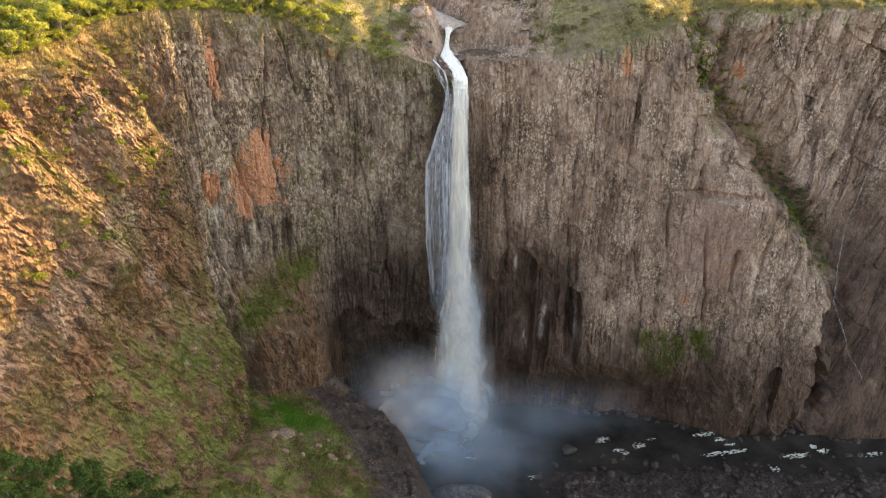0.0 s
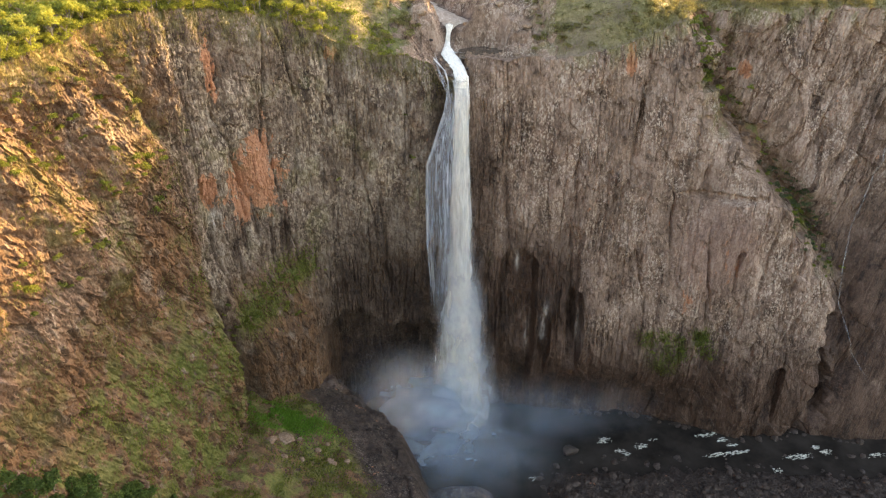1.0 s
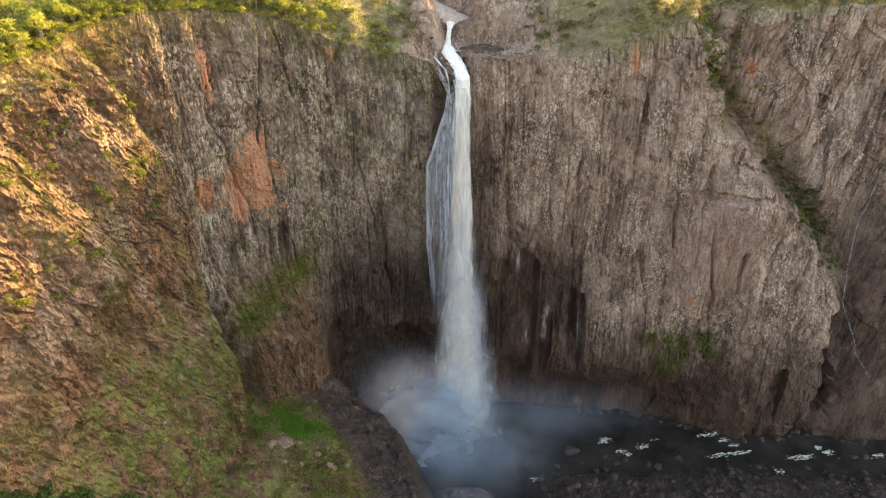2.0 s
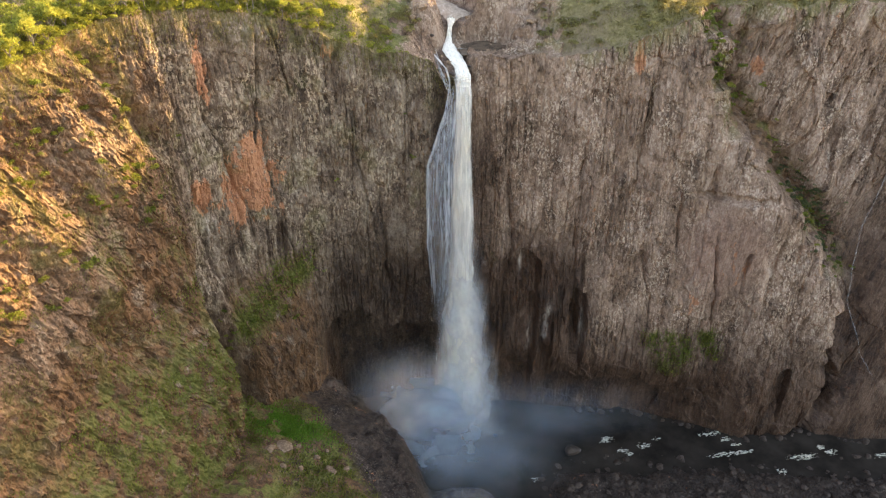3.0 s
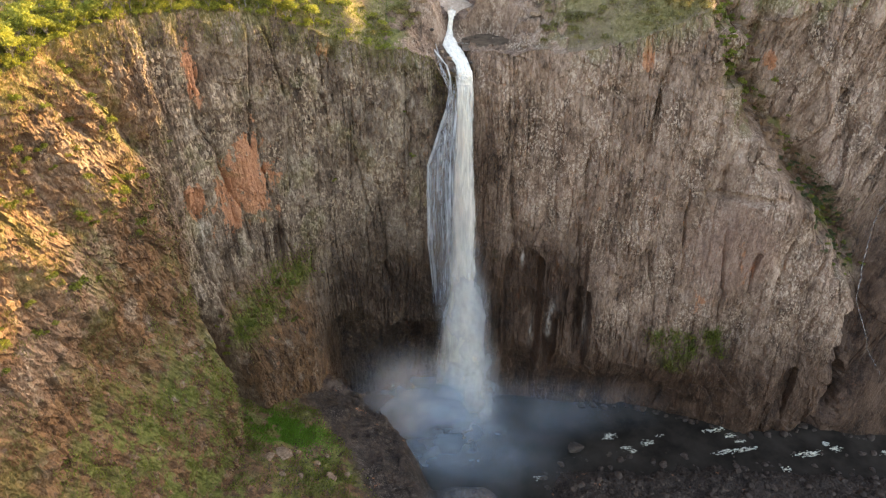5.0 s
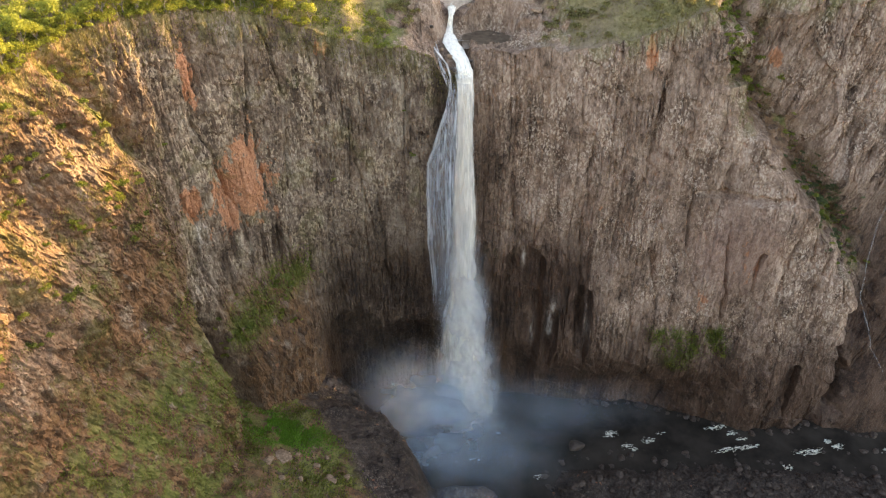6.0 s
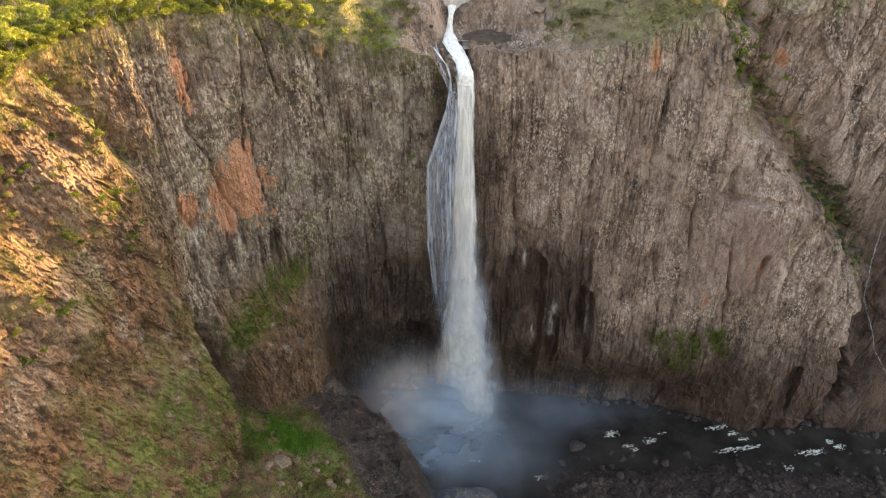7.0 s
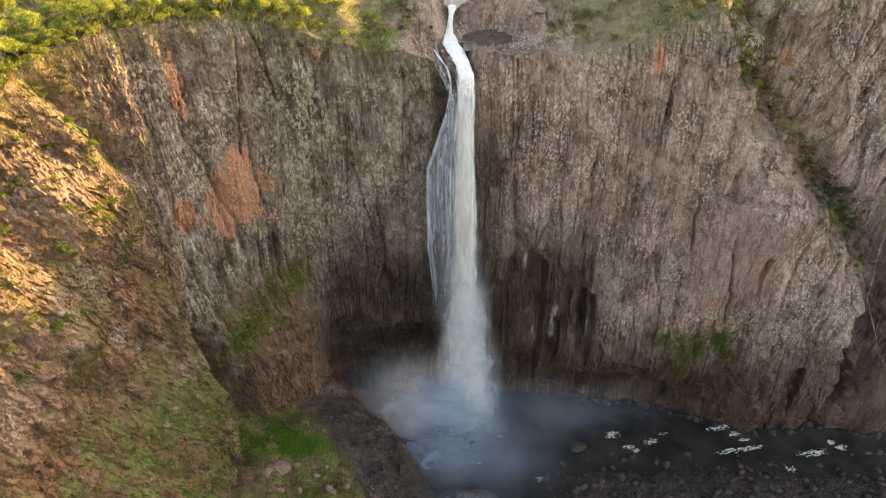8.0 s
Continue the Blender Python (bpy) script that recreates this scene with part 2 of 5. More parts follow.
def leaf_material(name, a, c, d):
    m, nt, b = material(name, 0.6)
    g = nt.nodes.new("ShaderNodeNewGeometry")
    oi = nt.nodes.new("ShaderNodeObjectInfo")
    v = calc(nt, "ADD", calc(nt, "MULTIPLY", g.outputs["Random Per Island"], 0.6), calc(nt, "MULTIPLY", oi.outputs["Random"], 0.4))
    col = ramp(nt, v, [(0.1, a), (0.5, c), (0.9, d)])
    nt.links.new(col, b.inputs["Base Color"])
    tr = nt.nodes.new("ShaderNodeBsdfTranslucent")
    nt.links.new(col, tr.inputs[0])
    mx = nt.nodes.new("ShaderNodeMixShader")
    mx.inputs[0].default_value = 0.5
    nt.links.new(b.outputs[0], mx.inputs[1])
    nt.links.new(tr.outputs[0], mx.inputs[2])
    nt.links.new(mx.outputs[0], nt.nodes["Material Output"].inputs[0])
    return m


leaf_tree = leaf_material("gum_leaves", (0.14, 0.155, 0.028), (0.28, 0.29, 0.045), (0.45, 0.42, 0.075))
leaf_dark = leaf_material("rainforest_leaves", (0.05, 0.085, 0.022), (0.10, 0.155, 0.032), (0.19, 0.245, 0.055))
leaf_scrub = leaf_material("dry_scrub_leaves", (0.15, 0.125, 0.045), (0.255, 0.215, 0.075), (0.38, 0.315, 0.125))
leaf_grass = leaf_material("grass_blades", (0.10, 0.125, 0.022), (0.195, 0.22, 0.035), (0.31, 0.30, 0.06))
leaf_lush = leaf_material("lush_grass_blades", (0.085, 0.19, 0.022), (0.16, 0.33, 0.036), (0.26, 0.42, 0.055))
leaf_gully = leaf_material("gully_leaves", (0.065, 0.085, 0.038), (0.105, 0.135, 0.05), (0.165, 0.185, 0.08))
leaf_hay = leaf_material("dry_grass_blades", (0.12, 0.11, 0.035), (0.20, 0.17, 0.06), (0.30, 0.23, 0.10))
bark, nt, b = material("pale_bark", 0.9)
nt.links.new(ramp(nt, noise_of(nt, position(nt, 1, 1, 0.3), 2.0, 5, 0.6), [(0.3, (0.10, 0.08, 0.06)), (0.7, (0.34, 0.29, 0.23))]), b.inputs["Base Color"])


def water_white(name, clear, tint, streak=0.05, bright=(0.95, 0.92, 0.87)):
    m, nt, b = material(name, 0.7)
    f = noise_of(nt, position(nt, 1, 1, streak), 0.9, 5, 0.65)
    nt.links.new(ramp(nt, f, [(0.35, tint), (0.6, bright)]), b.inputs["Base Color"])
    if clear > 0:
        tp = nt.nodes.new("ShaderNodeBsdfTransparent")
        mx = nt.nodes.new("ShaderNodeMixShader")
        mx.inputs[0].default_value = clear
        nt.links.new(b.outputs[0], mx.inputs[1])
        nt.links.new(tp.outputs[0], mx.inputs[2])
        nt.links.new(mx.outputs[0], nt.nodes["Material Output"].inputs[0])
    return m


def airy_water(name, a, c, fray, stretch, grain, detail=6):
    """Water torn into drops: white, lit from both sides, and as dense as its sheet's cover says."""
    m, nt, b = material(name, 0.8)
    f = noise_of(nt, position(nt, 1, 1, stretch), grain, detail, 0.66)
    col = ramp(nt, f, [(0.35, a), (0.62, c)])
    nt.links.new(col, b.inputs["Base Color"])
    tr = nt.nodes.new("ShaderNodeBsdfTranslucent")
    nt.links.new(col, tr.inputs[0])
    lit = nt.nodes.new("ShaderNodeMixShader")
    lit.inputs[0].default_value = 0.5
    nt.links.new(b.outputs[0], lit.inputs[1])
    nt.links.new(tr.outputs[0], lit.inputs[2])
    cover = attribute(nt, "cover")
    loose = calc(nt, "MULTIPLY", calc(nt, "MULTIPLY", cover, calc(nt, "SUBTRACT", 1.15, cover)), fray)
    thick = calc(nt, "ADD", cover, calc(nt, "MULTIPLY", calc(nt, "SUBTRACT", f, 0.5), loose))
    tp = nt.nodes.new("ShaderNodeBsdfTransparent")
    mx = nt.nodes.new("ShaderNodeMixShader")
    nt.links.new(grey(nt, thick, 0.0, 1.0), mx.inputs[0])
    nt.links.new(tp.outputs[0], mx.inputs[1])
    nt.links.new(lit.outputs[0], mx.inputs[2])
    nt.links.new(mx.outputs[0], nt.nodes["Material Output"].inputs[0])
    return m


jet_water = airy_water("torn_falling_water", (0.88, 0.83, 0.76), (0.99, 0.94, 0.84), 2.6, 0.08, 0.5)
veil_water = airy_water("thin_veil_of_water", (0.62, 0.67, 0.75), (0.90, 0.90, 0.90), 8.0, 0.05, 0.8)
halo_water = airy_water("drifting_fall_spray", (0.72, 0.77, 0.83), (0.88, 0.89, 0.90), 0.9, 0.5, 0.2, 3)
mist_air = airy_water("fine_pool_mist", (0.60, 0.72, 0.85), (0.65, 0.755, 0.865), 0.4, 0.8, 0.08, 2)
white_strand = water_white("thin_water_strands", 0.5, (0.66, 0.67, 0.67), 0.1, (0.95, 0.91, 0.84))
white_mist = water_white("fine_spray", 0.68, (0.64, 0.75, 0.92), 1.0)
white_trickle = water_white("faint_trickle", 0.8, (0.55, 0.56, 0.58), 0.2)
white_lip = water_white("creamy_lip_water", 0.0, (0.80, 0.69, 0.55), 0.4, (0.98, 0.88, 0.72))
foam_white = water_white("churned_foam", 0.0, (0.30, 0.29, 0.23), 1.0, (0.78, 0.72, 0.55))

river_water, nt, b = material("dark_river_water", 0.5)
b.inputs["Specular IOR Level"].default_value = 0.02
wv = position(nt, 1, 1, 1)
nt.links.new(ramp(nt, noise_of(nt, wv, 0.05, 4, 0.6), [(0.35, (0.022, 0.017, 0.013)), (0.65, (0.052, 0.041, 0.031))]), b.inputs["Base Color"])

# ---------------- the gorge: plan ----------------
# rim line of the western wall, from behind the viewpoint round to the falls
LEFT_PLAN = np.array([(-200, -420), (-185, -150), (-172, 60), (-166, 150), (-160, 210), (-155, 250), (-150, 280), (-143, 303), (-136, 322), (-124, 341),
                      (-112, 358), (-98, 374), (-80, 387), (-57, 399), (-30, 406), (-8, 409), (14, 410)], float)


def curve_through(points, step_near, step_far, near_from):
    d = np.r_[0, np.cumsum(np.hypot(*np.diff(points, axis=0).T))]
    fine = np.arange(0, d[-1], 0.5)
    xy = np.stack([np.interp(fine, d, points[:, k]) for k in (0, 1)], -1)
    pad = 30
    for _ in range(2):
        ext = np.concatenate([xy[:1] + (xy[:1] - xy[pad:0:-1]), xy, xy[-1:] + (xy[-1:] - xy[-2:-pad - 2:-1])])
        ker = np.ones(2 * pad + 1) / (2 * pad + 1)
        xy = np.stack([np.convolve(ext[:, k], ker, "valid") for k in (0, 1)], -1)
    tangent = np.gradient(xy, axis=0)
    tangent /= np.linalg.norm(tangent, axis=1)[:, None]
    u, out = 0.0, []
    while u < d[-1] - 0.5:
        out.append(u)
        y = np.interp(u, fine, xy[:, 1])
        u += step_near if y > near_from else step_far
    u = np.array(out)
    at = lambda a: np.interp(u, fine, a)
    return u, at(xy[:, 0]), at(xy[:, 1]), at(tangent[:, 1]), -at(tangent[:, 0])


def channel(x, y):
    """How much a place belongs to the stream's bed above the falls, and the height of that bed."""
    cx = np.interp(y, [400, 409, 416, 428, 441, 450, 470, 486, 535, 620, 900], [8.5, 8, 6, 1.5, 2, 3.5, 6, -5, -24, -50, -120])
    bed = np.interp(y, [396, 404, 409, 416, 424, 432, 441, 446, 449, 452, 485, 535, 620, 900], [246, 249, 253, 257, 259.5, 261, 262.5, 264.5, 269, 273, 275, 277.2, 282, 294])
    half = np.interp(y, [400, 428, 440, 446, 452, 465, 480, 520, 600], [4.5, 5.5, 3, 2, 7, 14, 11, 8, 8])
    fall = np.interp(y, [400, 446, 456], [3.5, 4, 9])
    d = np.abs(x - cx)
    return 1 - smooth(d, half, half + fall), bed, 1 - smooth(d, half - 2, half + 2)


def plateau_height(x, y, rim, r):
    z = rim + 0.9 * (1 - np.exp(-r / 3.0)) + 0.10 * np.minimum(r, 400) + 2.6 * fbm(x / 23, y / 23, 0.0, 4, 51) * smooth(r, 0, 10) + 14 * fbm(x / 160, y / 160, 0.0, 2, 52) * smooth(r, 30, 200)
    z = z + np.maximum(279 - rim, 0) * smooth(r, 12, 46)
    z = z + 13 * smooth(r, 0.5, 13) * smooth(x, -105, -80) * (1 - smooth(x, -62, -14))
    z = z + 19 * smooth(r, 1, 24) * smooth(x, 44, 74) * (1 - smooth(x, 105, 140))
    z = z + 7 * bump(x, -11, 9) * bump(y, 446, 12) + 8 * bump(x, 24, 15) * bump(y, 470, 10)
    w, bed, core = channel(x, y)
    z = z * (1 - w) + (bed + 0.8 * fbm(x / 4, y / 4, 2.0, 3, 53)) * w
    pool = ((x - 23) / 14) ** 2 + ((y - 438) / 14) ** 2
    pw = 1 - smooth(pool, 0.5, 1.6)
    return z * (1 - pw) + 259.5 * pw


SETBACK = np.r_[np.arange(0, 16, 0.8), np.arange(16, 60, 2.0), np.arange(60, 200, 10.0), np.geomspace(200, 2600, 12)]

# ---------------- western wall ----------------
u, cx, cy, nx, ny = curve_through(LEFT_PLAN, 0.52, 6.0, 140)
rim_l = np.interp(u, np.interp([60, 210, 280, 322, 358, 387], cy, u).tolist() + np.interp([-57, -38, -22, -12, -6, -2, 14], cx, u).tolist(),
                  [304, 302, 301, 304, 301, 289, 275, 269, 266, 263, 261, 251, 250])
rim_l = rim_l + 2.5 * fbm(u / 14, 0 * u, 0 * u, 3, 41) * (1 - smooth(cx, -20, -8))
V = np.linspace(0, 1, 410)[:, None]
Zl = V * rim_l[None, :]
U = np.broadcast_to(u, Zl.shape)
CX, CY = np.broadcast_to(cx, Zl.shape), np.broadcast_to(cy, Zl.shape)
u_of_x = lambda x: np.interp(x, cx, u)
u_of_y = lambda y: np.interp(y, cy, u)
low = 1 - smooth(Zl, 150, 200)
lean = 1 - smooth(CY, 312 - 1 * low, 346 - 22 * low)                     # the outer part leans back, the inner part is sheer
foot = 212 - np.minimum(212 - Zl, 76 + 8 * fbm(U / 20, 0 * U, 0 * U, 3, 40))
D = lean * np.where(Zl > 212, 0.2 * (285 - Zl), np.interp(foot, [120, 136, 150, 185, 212], [45, 38.5, 33, 18.5, 14.6]))
D = D + lean * (6 * fbm(U / 55, Zl / 70, 0.3, 3, 42) - 5 * bump(U + 0.5 * (Zl - 260), u_of_y(228), 8))
# two sunny spurs that run down and away, with a grassy ramp cut in beside the upper one
D = D + lean * 9 * bump(U + 0.45 * (Zl - 265), u_of_y(286), 15) * smooth(Zl, 222, 246) + lean * 8 * bump(U + 0.5 * (Zl - 240), u_of_y(248), 15) * smooth(Zl, 196, 222)
ramp_line = U + 0.55 * (Zl - 272)
D = D + 8 * bump(U + 0.55 * (Zl - 290), u_of_y(302), 8) * smooth(Zl, 255, 276) - 8 * bump(ramp_line, u_of_y(316), 5.5) * smooth(Zl, 236, 252) - 2.5 * lean * bump(U + 0.5 * (Zl - 250), u_of_y(268), 6) * smooth(Zl, 215, 235)
# the ledge and block under the orange face
block = smooth(U, u_of_y(337), u_of_y(348)) * (1 - smooth(U, u_of_x(-92), u_of_x(-66)))
D = D + block * 21 * np.clip((153 + 5 * fbm(U / 12, 0 * U, 0 * U, 2, 43) - Zl) / 40, 0, 1) * (1 - 0.35 * smooth(U, u_of_y(366), u_of_x(-76)))
# gully beside the block
D = D - 15 * bump(U, u_of_y(333), 6) * (1 - smooth(Zl, 132, 165))
D = D + 8 * bump(U, u_of_y(288), 17) * (1 - smooth(Zl, 150, 178)) * lean
# overhang and cave next to the falls
arch = np.interp(CX, [-80, -74, -64, -56, -49, -45, -36, -20, 0, 14], [96, 100, 108, 108, 99, 90, 84, 82, 84, 86]) + 5 * fbm(U / 6, 0 * U, 0 * U, 2, 44)
sharp = np.interp(CX, [-74, -46, -40, 0], [2.0, 2.0, 7, 16])
D = D - 30 * smooth(CX, -84, -60) * (1 - smooth(Zl, arch - sharp, arch + 0.3 * sharp))
# notch behind the falls
D = D - 5 * smooth(CX, -9, 0) * smooth(Zl, 100, 160)
low_block = block * (1 - smooth(Zl, 130, 160))
broken = np.clip(lean + 0.3 * low_block + 0.45, 0, 1)
D = D + columns(U, Zl, 61, 1.0) * (1 - 0.75 * lean) * (1 - 0.7 * low_block)
D = D - (1 - lean) * cracks(U, Zl, 87, 26, u_of_y(340), u_of_x(-2), 140, 290, -0.05)
D = D + broken * blocks(U + 0.3 * Zl * lean, Zl, 62, ((15, 22, 2.2), (7, 9, 1.9), (3.2, 4.2, 1.7), (1.6, 2.0, 1.2))) + lean * 1.3 * fbm(U / 12, Zl / 10, 0.7, 5, 45)
top = smooth(V, 0.965, 1.0)                         # the wall rounds over at the rim
Dl = D * (1 - top) + np.broadcast_to(D[-1] * 0.3, D.shape) * top - 1.5 * top
Xl, Yl = CX + nx * Dl, CY + ny * Dl


def spot(x, y, z, px, py, pz, rx, ry, rz):
    return np.exp(-(((x - px) / rx) ** 2 + ((y - py) / ry) ** 2 + ((z - pz) / rz) ** 2) ** 2)


slant = U - u_of_y(368) - 0.22 * (Zl - 204)
rust = np.exp(-(((slant + 1.5) / (20 * (1 - 0.4 * smooth(Zl, 208, 238)))) ** 4 + ((Zl - 211) / 28) ** 4)) + spot(Xl, Yl, Zl, -122, 345, 213, 5, 9, 11) + 0.9 * spot(Xl, Yl, Zl, -115, 356, 272, 4, 6, 19) + 0.8 * spot(Xl, Yl, Zl, -62, 398, 270, 6, 6, 6) + 0.7 * spot(Xl, Yl, Zl, -98, 352, 112, 8, 14, 14)
rust = rust * (1 + 0.85 * fbm(slant / 4.2, Zl / 60, 0.6, 3, 38)) + 0.3 * lean * smooth(fbm(U / 26, Zl / 40, 0.1, 3, 46), 0.2, 0.4)
steep = smooth(Zl, 90, 205)
ledge = smooth(U, u_of_y(340), u_of_y(347)) * (1 - smooth(U, u_of_x(-82), u_of_x(-76))) * bump(Zl + 3 * fbm(U / 7, Zl / 7, 0.0, 3, 37), np.interp(U, [u_of_y(338), u_of_y(360), u_of_x(-78)], [131, 137, 152]), 9)
grass_l = lean * (1 - smooth(Zl + 12 * fbm(U / 20, Zl / 20, 0.0, 3, 36), 158, 190)) * 0.85 + lean * 0.45 * smooth(fbm(U / 18, Zl / 22, 0.2, 3, 47), 0.0, 0.25)
grass_l = np.maximum(grass_l, 1.2 * ledge)
grass_l = np.maximum(grass_l, 0.55 * smooth(Zl / rim_l, 0.93, 1.0))
grass_l = np.maximum(grass_l, 0.25 * smooth(fbm(U / 15, Zl / 17, 1.2, 3, 48), 0.15, 0.35) * (1 - lean) * smooth(Zl, 130, 160))
grass_l = np.maximum(grass_l, 0.95 * bump(ramp_line, u_of_y(314), 4.5) * smooth(Zl, 240, 256))
soil = lean * (1 - 0.22 * smooth(Zl, 205, 250)) * (0.7 + 0.3 * smooth(fbm(U / 30, Zl / 35, 0.4, 3, 49), -0.25, 0.1)) + 1.0 * block * (1 - smooth(Zl, 140, 168)) + lean * 0.5 * (1 - smooth(Zl, 180, 220))
# damp by the falls, drip stains, darker block foot; cave shade painted in too
wet_and_shade_l = 1.4 * smooth(CX, -92, -60) * (1 - smooth(Zl, 100, 200)) + 0.4 * block * (1 - smooth(Zl, 110, 145)) + bump(CX, 2, 9) * 0.8 + 1.2 * spot(Xl, Yl, Zl, -103, 368, 172, 26, 26, 15) * smooth(fbm(U / 3.2, Zl / 40, 0.9, 3, 39), -0.25, 0.1)
wet_and_shade_l = np.clip(wet_and_shade_l, 0, 1)
cliff_west = tagged(sheet("cliff_west", Xl, Yl, Zl, rock_left, turn=False, attrs={"rust": np.clip(rust, 0, 1), "grass": np.clip(grass_l, 0, 1), "soil": np.clip(soil, 0, 1), "wet_and_shade": wet_and_shade_l, "pale": np.clip(1.0 * spot(Xl, Yl, Zl, -120, 344, 196, 4, 5, 9), 0, 1)}),
                    "tall broken brown gorge wall with orange stains and lichen", "cliff", kind="structure")

R = SETBACK[:, None]


def eased(edge, width=61):
    """The rim line with its notches smoothed away."""
    ext = np.r_[np.full(width // 2, edge[0]), edge, np.full(width // 2, edge[-1])]
    return np.convolve(ext, np.ones(width) / width, "valid")


keep_edge = np.exp(-R / 4.0)
PX = Xl[-1] * keep_edge + eased(Xl[-1]) * (1 - keep_edge) - nx * R
PY = Yl[-1] * keep_edge + eased(Yl[-1]) * (1 - keep_edge) - ny * R
PZ = plateau_height(PX, PY, rim_l[None, :], R)
bare_l = np.clip(1.2 * channel(PX, PY)[0] + bump(PX, -10, 16) * bump(PY, 440, 30) + 0.5 * (1 - smooth(R, 0, 5)), 0, 1)
lip_zone = lambda x, y: smooth(x, -34, -26) * (1 - smooth(x, 58, 66)) * (1 - smooth(y, 640, 680)) * smooth(R, 0.4, 4.0)
PZ = PZ - 9 * lip_zone(PX, PY)
tagged(sheet("plateau_west", PX, PY, PZ, turf, turn=False, attrs={"bare": bare_l}), "grassy plateau above the gorge wall, under scattered trees", "ground", kind="structure")

# ---------------- eastern wall and side gully ----------------
x = np.r_[np.arange(8, 332, 0.46), np.geomspace(332, 4200, 40)]
rim_r = np.interp(x, [0, 10, 13.5, 24, 75, 95, 115, 137, 175, 320, 900, 4200], [250, 251, 262, 263, 265, 271, 280, 285, 287, 292, 300, 310]) + 2.2 * fbm(x / 12, 0 * x, 0 * x, 3, 71)
V = np.linspace(0, 1, 440)[:, None]
Zr = V * rim_r[None, :]
X = np.broadcast_to(x, Zr.shape)
front = np.interp(x, [0, 20, 60, 85, 110, 132, 165, 200, 245, 300], [411, 411, 409, 404, 402, 401, 396, 393, 390, 396])[None, :] + 0 * Zr
front = front - 8 * bump(X + 0.3 * (Zr - 180), 185, 24) * bump(Zr, 185, 45) + 8 * smooth(Zr, 225, 285) * smooth(X, 90, 140)
edge = np.interp(Zr, [0, 60, 116, 182, 240, 285, 310], [256, 254, 250, 201, 152, 134, 124]) + 7 * fbm(Zr / 22, 0 * Zr, 0 * Zr, 4, 72) + 6 * fbm(Zr / 9, X / 12, 0 * Zr, 3, 74) + 7 * (hashed(np.floor(Zr / 13 + 0.3 * fbm(X / 9, Zr / 9, 0.0, 2, 70)), 0 * Zr, 0 * Zr, 79) - 0.5)
back = np.interp(Zr, [0, 80, 150, 200, 300], [387, 405, 422, 424, 430]) + 5 * bump(X - 0.5 * (200 - Zr), 178, 16) * smooth(Zr, 120, 200)
back = back - 10 * bump(X - 0.35 * (230 - Zr), 211, 12) * smooth(Zr, 165, 190) + 6 * bump(X, 268, 9) * smooth(Zr, 40, 90)
turnb = smooth(X, edge - 4, edge + 20 + 8 * fbm(X / 14, Zr / 14, 0.0, 3, 78))
Yr = front * (1 - turnb) + back * turnb
Yr = Yr + 6 * bump(X, edge + 13, 10) * smooth(Zr, 90, 140) + 13 * bump(X, edge + 7, 5) * (1 - smooth(Zr, 110, 150)) * smooth(Zr, 4, 30)                       # gully floor
# hollows worn into the foot of the wall
def slot(px, top_z, foot_z, half, deep, crown=0.8):
    arch_z = top_z - (np.abs(X - px) / half) ** 2 * half * crown
    return deep * (1 - smooth(np.abs(X - px - 1.5 * fbm(Zr / 11, 0 * X, 0 * X, 2, 73)), half * 0.75, half)) * (1 - smooth(Zr, arch_z - 1.5, arch_z + 1.5)) * smooth(Zr, foot_z, foot_z + 30)
Yr = Yr + slot(50, 141, 10, 13, 9) + slot(82, 160, 60, 8, 5) + slot(88, 112, 40, 5.5, 11) + slot(68, 92, 30, 4, 6) + slot(183, 152, 118, 2.2, 5) + slot(228, 60, 5, 5, 6)
Yr = Yr - 5 * bump(X, 71, 5) * (1 - smooth(Zr, 95, 118)) * smooth(Zr, 50, 70)
Yr = Yr + 15 * (1 - smooth(Zr, 12, 62)) * smooth(X, 15, 40) * (1 - smooth(X, 130, 215))
Yr = Yr - 5 * bump(X - 0.06 * Zr, 207, 12) * (1 - smooth(Zr, 50, 80)) + 8 * bump(X - 0.5 * Zr, 252, 7) * (1 - smooth(Zr, 40, 90))
smoothface = spot(X, 0 * X, Zr, 170, 0, 150, 24, 1, 34)
calm = (0.3 + 0.7 * smooth(Zr, 22, 75)) * (1 - 0.65 * smooth(X, 222, 252) * (1 - smooth(Zr, 150, 210)))
Yr = Yr - calm * columns(X + (0.08 * smooth(X, 60, 260) - 0.3 * turnb) * Zr, Zr, 81, 1.0) * (1 - 0.6 * smoothface) * (1 + 0.2 * turnb)
Yr = Yr - turnb * calm * blocks(X - 0.4 * Zr, Zr, 83, ((26, 60, 6), (10, 30, 2.6), (4, 12, 1.4)))
rib = (X - 0.45 * Zr + 5 * fbm(X / 25, Zr / 30, 0.0, 3, 33)) / 18
Yr = Yr - turnb * smooth(Zr, 150, 180) * 4.5 * (np.abs(2 * (rib - np.floor(rib)) - 1) ** 0.7 - 0.5)
Yr = Yr - (1 - turnb) * (1 - 0.7 * smoothface) * blocks(X, Zr, 84, ((20, 34, 1.6), (8, 13, 1.2), (3.4, 5, 0.9)))
Yr = Yr + (1 - turnb) * cracks(X, Zr, 85, 24, 30, 250, 60, 270, 0.05) + turnb * calm * cracks(X, Zr, 86, 16, 170, 330, 60, 280, 0.25)
Yr = Yr - 3 * smoothface + 5.5 * spot(X, 0 * X, Zr, 165, 0, 187 + 1.5 * fbm(X / 6, 0 * X, 0 * X, 3, 35), 23, 1, 2.4)
Yr = Yr + 4 * (1 - smooth(X, 10, 18))
top = smooth(V, 0.965, 1.0)
Yr = Yr + top * 1.6
